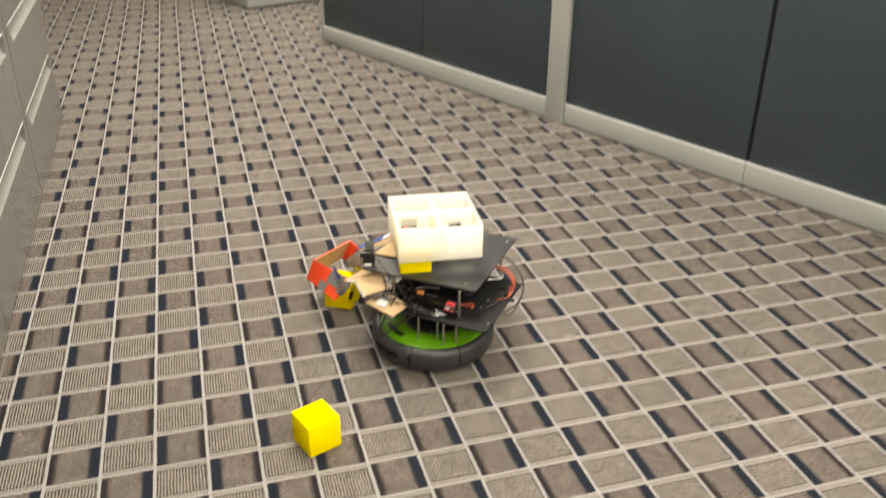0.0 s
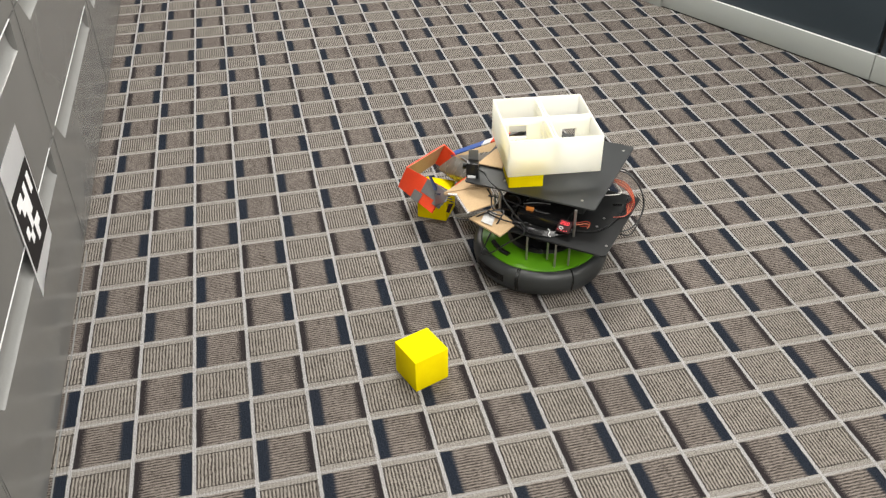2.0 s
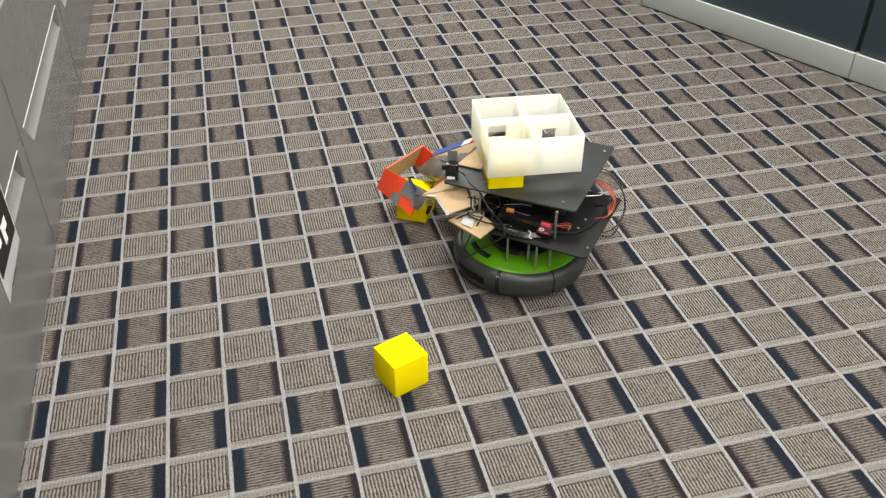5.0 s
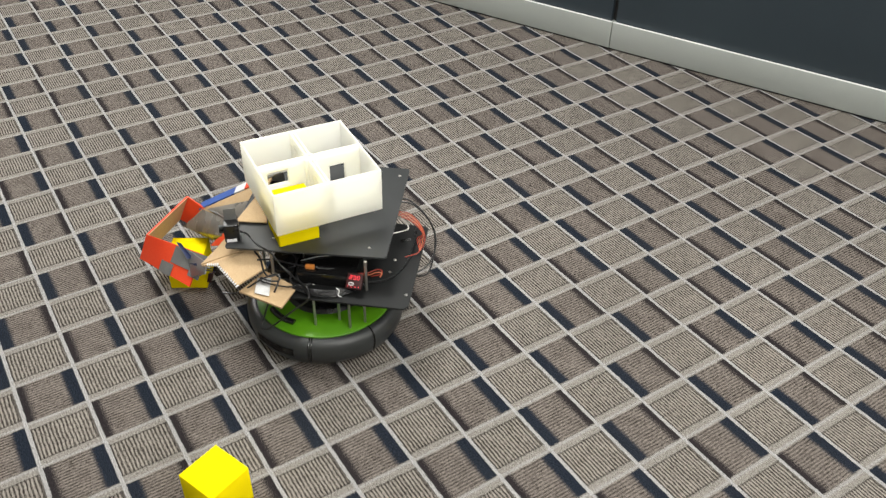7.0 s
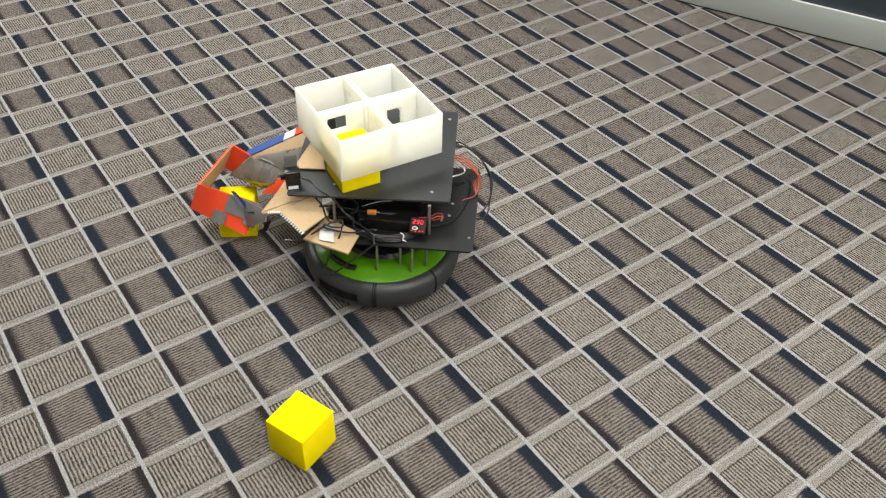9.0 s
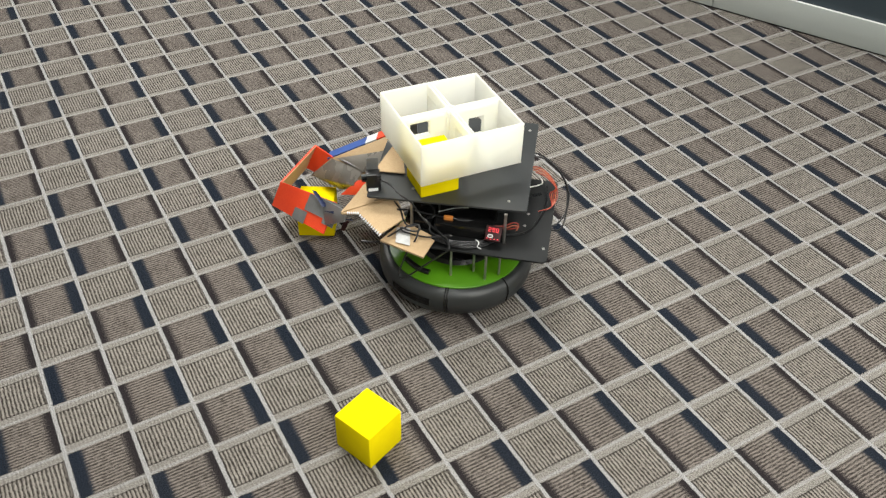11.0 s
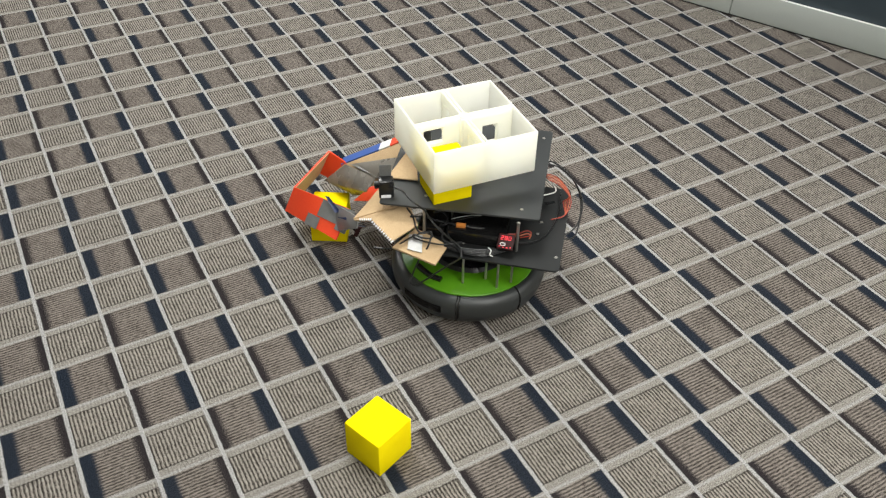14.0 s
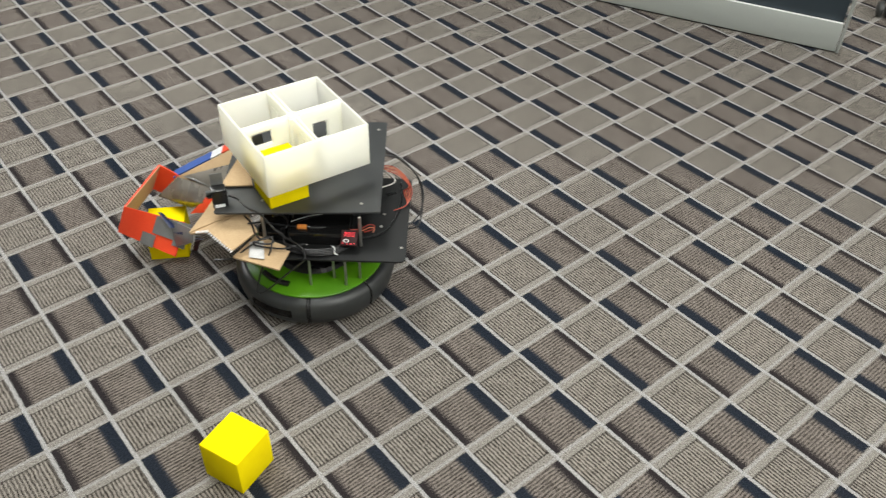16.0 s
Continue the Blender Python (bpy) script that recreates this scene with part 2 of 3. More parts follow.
def thing(name, place, label, category, group="", kind=""):
    ob = new(name)
    ob.location, ob.empty_display_size = place, 0.05
    ORIGIN[ob.name] = Vector(place)
    return tagged(ob, label, category, group, kind)


def box(bm, x0, x1, y0, y1, z0, z1, m=Matrix()):
    made = bmesh.ops.create_cube(bm, size=1)["verts"]
    bmesh.ops.transform(bm, verts=made, matrix=m @ Matrix.Translation(((x0 + x1) / 2, (y0 + y1) / 2, (z0 + z1) / 2)) @ Matrix.Diagonal((x1 - x0, y1 - y0, z1 - z0, 1)))
    return bm


def slab(x0, x1, y0, y1, z0, z1, m=Matrix()):
    return box(bmesh.new(), x0, x1, y0, y1, z0, z1, m)


def prism(bm, points, z0, z1, m=Matrix()):
    low = [bm.verts.new(m @ Vector((x, y, z0))) for x, y in points]
    top = [bm.verts.new(m @ Vector((x, y, z1))) for x, y in points]
    bm.faces.new(low[::-1]), bm.faces.new(top)
    for i in range(len(points)):
        j = (i + 1) % len(points)
        bm.faces.new((low[i], low[j], top[j], top[i]))
    return bm


def lathe(bm, profile, centre, steps=72, closed=True):
    """Turns a profile of (radius, height) round the upright through centre."""
    rings = []
    for r, z in profile:
        if r < 1e-6:
            rings.append([bm.verts.new((centre[0], centre[1], z))])
        else:
            rings.append([bm.verts.new((centre[0] + r * math.cos(2 * math.pi * i / steps), centre[1] + r * math.sin(2 * math.pi * i / steps), z)) for i in range(steps)])
    for a, b in zip(rings, rings[1:]):
        for i in range(steps):
            j = (i + 1) % steps
            quad = [a[i % len(a)], a[j % len(a)], b[j % len(b)], b[i % len(b)]]
            quad = list(dict.fromkeys(quad))
            if len(quad) > 2:
                bm.faces.new(quad)
    return bm


def rod(bm, a, b, r, steps=10):
    a, b = Vector(a), Vector(b)
    turn = (b - a).to_track_quat("Z", "Y").to_matrix().to_4x4()
    m = Matrix.Translation((a + b) / 2) @ turn
    bmesh.ops.create_cone(bm, cap_ends=True, segments=steps, radius1=r, radius2=r, depth=(b - a).length, matrix=m)
    return bm


def glide(points, steps=7):
    """A smooth line through the points (Catmull-Rom)."""
    p = [Vector(q) for q in points]
    p = [2 * p[0] - p[1], *p, 2 * p[-1] - p[-2]]
    out = []
    for i in range(1, len(p) - 2):
        for k in range(steps):
            t = k / steps
            out.append(0.5 * ((2 * p[i]) + (p[i + 1] - p[i - 1]) * t + (2 * p[i - 1] - 5 * p[i] + 4 * p[i + 1] - p[i + 2]) * t * t + (3 * p[i] - p[i - 1] - 3 * p[i + 1] + p[i + 2]) * t ** 3))
    return out + [p[-2]]


def tube(points, r, sides=6, bm=None, smooth_line=True):
    bm = bm or bmesh.new()
    line = glide(points) if smooth_line else [Vector(q) for q in points]
    side, rings = None, []
    for i, p in enumerate(line):
        ahead = (line[min(i + 1, len(line) - 1)] - line[max(i - 1, 0)]).normalized()
        side = (side - ahead * side.dot(ahead)).normalized() if side else ahead.orthogonal().normalized()
        up = ahead.cross(side)
        rings.append([bm.verts.new(p + r * (math.cos(2 * math.pi * k / sides) * side + math.sin(2 * math.pi * k / sides) * up)) for k in range(sides)])
    for a, b in zip(rings, rings[1:]):
        for k in range(sides):
            bm.faces.new((a[k], a[(k + 1) % sides], b[(k + 1) % sides], b[k]))
    bm.faces.new(rings[0][::-1]), bm.faces.new(rings[-1])
    return bm


def sheet(corners, thick=0.004, bow=0.0, cuts=6):
    """A four-cornered sheet of card, with thickness and a slight bow along its normal."""
    a, b, c, d = (Vector(q) for q in corners)
    normal = (c - a).cross(d - b).normalized()
    bm = bmesh.new()
    layers = []
    for lift in (0.0, -thick):
        grid = []
        for i in range(cuts + 1):
            u = i / cuts
            row = []
            for j in range(cuts + 1):
                v = j / cuts
                p = (a * (1 - u) + b * u) * (1 - v) + (d * (1 - u) + c * u) * v
                p = p + normal * (lift + bow * 16 * u * (1 - u) * v * (1 - v) + bow * 0.25 * noise.noise(p * 30))
                row.append(bm.verts.new(p))
            grid.append(row)
        layers.append(grid)
    top, low = layers
    for i in range(cuts):
        for j in range(cuts):
            bm.faces.new((top[i][j], top[i + 1][j], top[i + 1][j + 1], top[i][j + 1]))
            bm.faces.new((low[i][j], low[i][j + 1], low[i + 1][j + 1], low[i + 1][j]))
    rim = [(i, 0) for i in range(cuts)] + [(cuts, j) for j in range(cuts)] + [(i, cuts) for i in range(cuts, 0, -1)] + [(0, j) for j in range(cuts, 0, -1)]
    for k in range(len(rim)):
        (i, j), (p, q) = rim[k], rim[(k + 1) % len(rim)]
        bm.faces.new((top[i][j], low[i][j], low[p][q], top[p][q]))
    return bm


# ---------------------------------------------------------------- the room
floor = part("floor", slab(-1.3, 6.5, -4.5, 7.0, -0.05, 0.0), CARPET)
tagged(floor, "grey and brown checked carpet with navy bars and pale lines", "carpet", kind="structure")
for wall_name, span in (("wall_north", (-1.4, 6.6, 7.0, 7.1)), ("wall_south", (-1.4, 6.6, -4.6, -4.5)), ("wall_west", (-1.4, -1.3, -4.5, 7.0)), ("wall_east", (6.5, 6.6, -4.5, 7.0))):
    tagged(part(wall_name, slab(*span, -0.05, 2.7), PAINT), "plain pale painted office wall", "wall", kind="structure")
tagged(part("ceiling", slab(-1.4, 6.6, -4.6, 7.1, 2.7, 2.8), CEILING), "plain white office ceiling", "ceiling", kind="structure")

# ---------------------------------------------------------------- partition wall of slate panels
WALL = Matrix.Translation((1.820, 1.834, 0)) @ Matrix.Rotation(math.radians(-66.3), 4, "Z")
partition = thing("partition", (1.820, 1.834, 0), "slate fabric office partition with satin grey base trim and post", "partition")
for x0, x1 in ((-1.98, -0.984), (-0.978, -0.011), (0.111, 1.074), (1.091, 2.046)):
    part("panel", slab(x0, x1, 0.010, 0.031, 0.098, 1.55, WALL), PARTITION, partition, "dark slate fabric panel", bevel=0.004)
for x0, x1 in ((-1.985, -0.011), (0.111, 1.0815), (1.0845, 2.050)):
    part("base_trim", slab(x0, x1, 0.0, 0.042, 0.006, 0.100, WALL), TRIM, partition, "satin grey metal base trim", bevel=0.002)
# Pale strips laid where the trim's top edge catches the light
for x0, x1 in ((-1.985, -0.011), (0.111, 1.0805), (1.0855, 2.050)):
    part("trim_glint", slab(x0, x1, 0.0005, 0.009, 0.1002, 0.1022, WALL), GLINT, partition, "thin pale strip standing for the highlight on the trim's top edge")
# Dark slabs that put shade under the trim and behind the panel seams
part("base_gap", slab(-1.97, 2.02, 0.008, 0.036, 0.0, 0.006, WALL), SHADOW_GAP, partition)
part("core", slab(-1.97, 2.02, 0.0315, 0.038, 0.09, 1.54, WALL), SHADOW_GAP, partition)
part("post", slab(-0.008, 0.108, -0.006, 0.050, 0.0, 1.58, WALL), TRIM, partition, "satin grey upright post", bevel=0.004)
part("end_trim", slab(2.0525, 2.062, -0.0008, 0.042, 0.002, 1.56, WALL), TRIM, partition, "satin grey end strip", bevel=0.003)
part("end_trim", slab(-2.007, -1.988, -0.002, 0.044, 0.0, 1.56, WALL), TRIM, partition, "satin grey end strip", bevel=0.003)
part("top_trim", slab(-1.985, 2.028, 0.0, 0.042, 1.555, 1.58, WALL), TRIM, partition, bevel=0.003)

# ---------------------------------------------------------------- far cabinet beyond the partition
FAR = Matrix.Translation((0.637, 4.76, 0)) @ Matrix.Rotation(math.radians(22), 4, "Z")
far_cabinet = thing("storage_cabinet", (0.637, 4.76, 0), "pale grey steel storage cabinet standing on the carpet", "cabinet")
part("body", slab(0, 0.9, 0.004, 0.5, 0.012, 0.72, FAR), TRIM, far_cabinet, bevel=0.004)
part("plinth", slab(0.01, 0.89, 0.02, 0.49, 0.0, 0.012, FAR), SHADOW_GAP, far_cabinet)

# ---------------------------------------------------------------- lateral filing cabinets
FACE = Matrix.Translation((-0.389, 0.0, 0)) @ Matrix.Rotation(math.radians(91.1), 4, "Z")


def filing_cabinet(s0, s1, edged=False):
    """Four drawers with recessed pulls; local x runs along the front, local y into the cabinet."""
    base = FACE @ Vector(((s0 + s1) / 2, 0.25, 0))
    cab = thing("filing_cabinet", base, "grey painted steel lateral filing cabinet with recessed pulls", "filing cabinet", "filing cabinets along the wall")
    part("body", slab(s0 + 0.002, s1 - 0.002, 0.022, 0.5, 0.02, 1.30, FACE), CABINET, cab, bevel=0.002)
    part("plinth", slab(s0 + 0.004, s1 - 0.004, 0.012, 0.48, 0.0, 0.02, FACE), SHADOW_GAP, cab)
    for x0 in (s0 + 0.0012, s1 - 0.0067):
        part("stile", slab(x0, x0 + 0.0055, 0.001, 0.024, 0.02, 1.30, FACE), CABINET, cab)
    if edged:
        part("foot_strip", slab(s0 + 0.01, s1 - 0.01, -0.001, 0.002, 0.0, 0.0016, FACE), PULL, cab, "thin bright strip along the floor")
    for k in range(4):
        z0 = 0.026 + 0.316 * k
        top, notch = z0 + 0.309, z0 + 0.243
        bm = bmesh.new()
        a, b = s0 + 0.0085, s1 - 0.0085
        left, right, left_top, right_top = s0 + 0.120, s1 - 0.070, s0 + 0.058, s1 - 0.062
        outline = [(a, z0), (b, z0), (b, top), (right_top, top), (right, notch), (left, notch), (left_top, top), (a, top)]
        turn = FACE @ Matrix(((1, 0, 0, 0), (0, 0, 1, 0), (0, 1, 0, 0), (0, 0, 0, 1)))
        low = [bm.verts.new(turn @ Vector((x, z, 0.0))) for x, z in outline]
        back = [bm.verts.new(turn @ Vector((x, z, 0.021))) for x, z in outline]
        bm.faces.new((low[0], low[1], low[4], low[5])), bm.faces.new((low[1], low[2], low[3], low[4])), bm.faces.new((low[5], low[6], low[7], low[0]))
        for i in range(8):
            j = (i + 1) % 8
            bm.faces.new((low[i], low[j], back[j], back[i]))
        drawer = part("drawer", bm, CABINET, cab)
        # slanted pull that sinks into the notch
        bm = bmesh.new()
        ramp = [(0.0015, notch - 0.004), (0.0, notch), (0.009, notch + 0.006), (0.0155, notch + 0.022), (0.0195, notch + 0.058), (0.0205, notch - 0.004)]
        ends = [[bm.verts.new(FACE @ Vector((x0 + (x1 - x0) * max(0.0, z - notch) / 0.066, y, z))) for y, z in ramp] for x0, x1 in ((left + 0.001, left_top + 0.001), (right - 0.001, right_top - 0.001))]
        for i in range(6):
            j = (i + 1) % 6
            bm.faces.new((ends[0][i], ends[0][j], ends[1][j], ends[1][i]))
        bm.faces.new(ends[0]), bm.faces.new(ends[1][::-1])
        part("pull", bm, PULL, drawer, "pale slanted recessed pull")
        # Added pale strip: the glint on the next drawer's lower edge
        part("drawer_glint", slab(left_top, right_top, -0.0008, 0.003, top + 0.0028, top + 0.0039, FACE), GLINT, drawer, "thin pale strip standing for the glint on a drawer edge")
    return cab


for k in range(4):
    filing_cabinet(-1.55 + 0.99 * k, -0.56 + 0.99 * k, k == 1)

# paper marker hanging on a drawer front
paper = thing("paper_sheet", FACE @ Vector((0.04, -0.004, 0.21)), "white paper sheet with a black square print taped on a cabinet", "paper")
sheet_bm = bmesh.new()
cols = 8
for i in range(cols + 1):
    u = i / cols
    for z in (0.0, 0.5, 1.0):
        curl = 0.0014 + 0.003 * max(0, 0.3 - u) ** 2 * 10
        low = 0.218 + 0.017 * u
        sheet_bm.verts.new(FACE @ Vector((-0.064 + 0.214 * u, -curl, low + (0.511 - low) * z)))
sheet_bm.verts.ensure_lookup_table()
for i in range(cols):
    for k in range(2):
        v = sheet_bm.verts
        sheet_bm.faces.new((v[3 * i + k], v[3 * i + 3 + k], v[3 * i + 4 + k], v[3 * i + 1 + k]))
bmesh.ops.solidify(sheet_bm, geom=sheet_bm.faces[:], thickness=0.0004)
part("sheet", sheet_bm, PAPER, paper)
part("black_square", slab(-0.050, 0.137, -0.0034, -0.0028, 0.270, 0.442, FACE), INK, paper, "black printed square")
wide, tall = 0.187 / 8, 0.172 / 8
for i, k in ((1, 1), (1, 2), (3, 1), (3, 2), (4, 2), (5, 1), (6, 1), (5, 2), (4, 3), (3, 3), (4, 4), (2, 5), (3, 5), (3, 6), (5, 5), (6, 4)):
    x1, z1 = 0.137 - wide * i, 0.442 - tall * k
    part("white_block", slab(x1 - wide * 1.01, x1, -0.0044, -0.0038, z1 - tall * 1.01, z1, FACE), PAPER, paper)
part("caption_bar", slab(-0.02, 0.045, -0.0060, -0.0052, 0.2295, 0.2315, FACE), INK, paper)

# ---------------------------------------------------------------- caster of a chair beyond the partition
chair = thing("office_chair_base", (3.03, 0.03, 0), "black plastic office chair base on twin casters", "chair base")
for k in range(5):
    ang = math.radians(215 + 72 * k)
    cx, cy = 3.25, 0.16
    tipx, tipy = cx + 0.27 * math.cos(ang), cy + 0.27 * math.sin(ang)
    leg = part("leg", tube([(cx, cy, 0.13), ((cx + tipx) / 2, (cy + tipy) / 2, 0.115), (tipx, tipy, 0.075)], 0.017, 8), RUBBER, chair)
    for off in (-0.014, 0.014):
        ox, oy = -math.sin(ang) * off, math.cos(ang) * off
        bm = rod(bmesh.new(), (tipx + ox * 0.4, tipy + oy * 0.4, 0.026), (tipx + ox * 1.6, tipy + oy * 1.6, 0.026), 0.026, 20)
        part("caster_wheel", bm, RUBBER, leg, bevel=0.003)
part("column", rod(bmesh.new(), (3.25, 0.16, 0.1), (3.25, 0.16, 0.42), 0.028, 16), RUBBER, chair)


# ---------------------------------------------------------------- yellow foam cubes
def foam_cube(x, y, z, degrees, label):
    s = 0.042
    m = pose(x, y, z + s, 0, 0, degrees)
    ob = part("foam_cube", slab(-s, s, -s, s, -s, s, m), YELLOW, bevel=0.0022, at=(x, y, z))
    return tagged(ob, label, "cube", "yellow cubes")


foam_cube(0.3712, -0.2455, 0.0, 20.6, "bright yellow foam cube lying on the carpet")
foam_cube(0.548, 0.384, 0.0, 59.0, "bright yellow foam cube on the carpet under the card chute")

# ---------------------------------------------------------------- the wheeled robot
HUB = (0.7525, 0.0875)
robot = thing("mobile_robot", (HUB[0], HUB[1], 0), "round black and green wheeled robot with plates and cardboard chute", "robot")


def rim(angle, r, z):
    a = math.radians(angle)
    return (HUB[0] + r * math.cos(a), HUB[1] + r * math.sin(a), z)


base = part("base_shell", lathe(bmesh.new(), [(0, 0.012), (0.150, 0.012), (0.160, 0.018), (0.1665, 0.03), (0.1695, 0.045), (0.170, 0.058), (0.1685, 0.068), (0.164, 0.0755), (0.157, 0.0790), (0.151, 0.0795), (0.149, 0.0770), (0, 0.0770)], HUB, 96), RUBBER, robot, "charcoal plastic round shell with rounded bumper", smooth=True)
part("green_cover", lathe(bmesh.new(), [(0, 0.0775), (0.1475, 0.0775), (0.1475, 0.0802), (0.1462, 0.0812), (0, 0.0814)], HUB, 96), GREEN, robot, "glossy green round top cover", smooth=True)
# joints of the bumper, standing as narrow grooved ribs
for angle, sides in ((232.0, (-0.9, 0.9)), (279.0, (0.0,))):
    bm = bmesh.new()
    for da in sides:
        tube([rim(angle + da, 0.1500, 0.0800), rim(angle + da, 0.1600, 0.0790), rim(angle + da, 0.1700, 0.0680), rim(angle + da, 0.1714, 0.0500), rim(angle + da, 0.1670, 0.0280)], 0.0016, 6, bm)
    part("bumper_joint", bm, GLOSS_BLACK, base)
bm = bmesh.new()
cols = 14
for i in range(cols + 1):
    ang = 187 + 33 * i / cols
    for z, r in ((0.040, 0.1702), (0.060, 0.1712)):
        bm.verts.new(rim(ang, r, z))
bm.verts.ensure_lookup_table()
for i in range(cols):
    v = bm.verts
    bm.faces.new((v[2 * i], v[2 * i + 2], v[2 * i + 3], v[2 * i + 1]))
bmesh.ops.solidify(bm, geom=bm.faces[:], thickness=-0.0012)
part("sensor_window", bm, GLOSS_BLACK, base, "gloss black sensor window")
for angle in (50, 230):
    a = math.radians(angle)
    m = Matrix.Translation((HUB[0] + 0.115 * math.cos(a), HUB[1] + 0.115 * math.sin(a), 0.036)) @ Matrix.Rotation(a, 4, "Z")
    part("wheel", rod(bmesh.new(), m @ Vector((-0.011, 0, 0)), m @ Vector((0.011, 0, 0)), 0.036, 28), RUBBER, robot, "black rubber drive wheel", bevel=0.004)
part("caster", rod(bmesh.new(), rim(140, 0.125, 0.012) , rim(140, 0.140, 0.012), 0.012, 16), RUBBER, robot)
# carry handle on the cover
handle_line = [(0.629, 0.090, 0.082), (0.631, 0.069, 0.083), (0.638, 0.045, 0.083), (0.650, 0.027, 0.083)]
part("carry_handle", tube(handle_line, 0.0068, 10), GLOSS_BLACK, base, "black carrying handle", smooth=True)
# Low black dome that fills the dark region under the plates
part("cover_dome", lathe(bmesh.new(), [(0, 0.0812), (0.085, 0.0812), (0.087, 0.083), (0.080, 0.090), (0, 0.092)], (HUB[0] + 0.005, HUB[1] + 0.005), 48), WIRE, base, smooth=True)

# two square plates on threaded standoffs
FWD, SIDE = Vector((-0.757, 0.653, 0)), Vector((0.653, 0.757, 0))


def square_plate(corner, z, size_f, size_s, thick, cut, ahead, aside):
    c = Vector(corner)
    pts = []
    for f, s, df, ds in ((0, 0, 1, 0), (1, 0, 0, 1), (1, 1, -1, 0), (0, 1, 0, -1)):
        p = c + ahead * size_f * f + aside * size_s * s
        sf, ss = (1 if f == 0 else -1), (1 if s == 0 else -1)
        ends = [p + ahead * cut * sf, p + aside * cut * ss]
        if (f, s) in ((0, 0), (1, 1)):
            ends = ends[::-1]
        pts += [(q.x, q.y) for q in ends]
    return prism(bmesh.new(), pts, z, z + thick)


LOW_Z, UP_Z = 0.163, 0.240
low_plate = part("lower_plate", square_plate((0.825, -0.139, 0), LOW_Z - 0.004, 0.30, 0.282, 0.004, 0.008, FWD, SIDE), LOWER, robot, "black lower mounting plate")
up_plate = part("upper_plate", square_plate((0.824, -0.060, 0), UP_Z - 0.004, 0.328, 0.334, 0.004, 0.004, Vector((-0.79, 0.613, 0)), Vector((0.632, 0.775, 0))), PLATE, robot, "dark grey upper mounting plate")
for x, y in ((0.686, 0.0), (0.735, -0.012), (0.742, -0.046), (0.777, -0.046), (0.66, 0.19), (0.80, 0.20), (0.86, 0.06)):
    part("standoff", rod(bmesh.new(), (x, y, 0.080), (x, y, LOW_Z - 0.004), 0.0028), STEEL, robot, "thin steel standoff")
for x, y in ((0.785, -0.0435), (0.641, 0.087), (0.985, 0.19), (0.80, 0.36)):
    part("standoff", rod(bmesh.new(), (x, y, LOW_Z), (x, y, UP_Z - 0.004), 0.0034), STEEL, robot, "thin steel standoff")
for x, y, z in ((0.661, 0.117, UP_Z), (0.811, -0.014, UP_Z), (1.000, 0.185, UP_Z), (0.845, -0.100, LOW_Z), (0.884, 0.010, LOW_Z), (0.854, -0.019, LOW_Z), (0.702, 0.029, LOW_Z), (0.754, 0.018, LOW_Z), (0.772, 0.016, LOW_Z), (0.665, 0.107, LOW_Z), (0.652, 0.062, LOW_Z)):
    part("screw", lathe(bmesh.new(), [(0, z + 0.0022), (0.0022, z + 0.002), (0.0034, z + 0.0008), (0.0034, z - 0.001), (0, z - 0.001)], (x, y), 12), STEEL, up_plate if z == UP_Z else low_plate, "small bright screw")

part("plate_slot", prism(bmesh.new(), [(0.927, 0.056), (0.949, 0.052), (0.951, 0.060), (0.929, 0.065)], LOW_Z, LOW_Z + 0.0008), GLOSS_BLACK, low_plate)
# electronics on the lower plate
M_EL = Matrix.Translation((0.735, 0.05, LOW_Z)) @ Matrix.Rotation(math.atan2(0.653, -0.757), 4, "Z")
part("controller_box", slab(-0.075, 0.045, -0.045, 0.04, 0.0, 0.030, M_EL), GLOSS_BLACK, robot, "black controller case", bevel=0.003)
part("battery_pack", slab(-0.09, 0.05, -0.11, -0.055, 0.0, 0.034, M_EL), RUBBER, robot, "black battery pack", bevel=0.006)
part("motor_driver", slab(0.055, 0.11, -0.06, 0.03, 0.0, 0.022, M_EL), GLOSS_BLACK, robot, bevel=0.002)
M_LED = Matrix.Translation((0.763, -0.036, LOW_Z + 0.026)) @ Matrix.Rotation(math.radians(-44), 4, "Z") @ Matrix.Rotation(math.radians(34), 4, "X") @ Matrix.Diagonal((0.85, 0.85, 0.85, 1))
meter = part("voltage_meter", slab(-0.019, 0.019, -0.019, 0.019, -0.006, 0.004, M_LED), BOARD, robot, "small red voltage meter board", bevel=0.001)
# seven bars of a digit: top, middle, bottom, upper left, lower left, upper right, lower right
for k, lit in enumerate(((1, 1, 1, 0, 1, 1, 0), (1, 1, 1, 1, 0, 1, 1), (1, 0, 1, 1, 1, 1, 1))):
    x, y, w, tall, thin = -0.013 + 0.0092 * k, 0.0035, 0.0062, 0.0098, 0.0011
    bars = ((x, x + w, y + tall - thin, y + tall), (x, x + w, y + (tall - thin) / 2, y + (tall + thin) / 2), (x, x + w, y, y + thin), (x, x + thin, y + tall / 2, y + tall), (x, x + thin, y, y + tall / 2), (x + w - thin, x + w, y + tall / 2, y + tall), (x + w - thin, x + w, y, y + tall / 2))
    bm = bmesh.new()
    for on_now, (x0, x1, y0, y1) in zip(lit, bars):
        if on_now:
            box(bm, x0, x1, y0, y1, 0.004, 0.0048, M_LED)
    part("lit_digit", bm, SEGMENT, meter, "glowing red digit bars")
part("white_button", tube([M_LED @ Vector((-0.006 + 0.006 * math.cos(a), -0.008 + 0.0035 * math.sin(a), 0.005)) for a in [2 * math.pi * k / 10 for k in range(11)]], 0.0009, 6), WIRE_WHITE, meter)
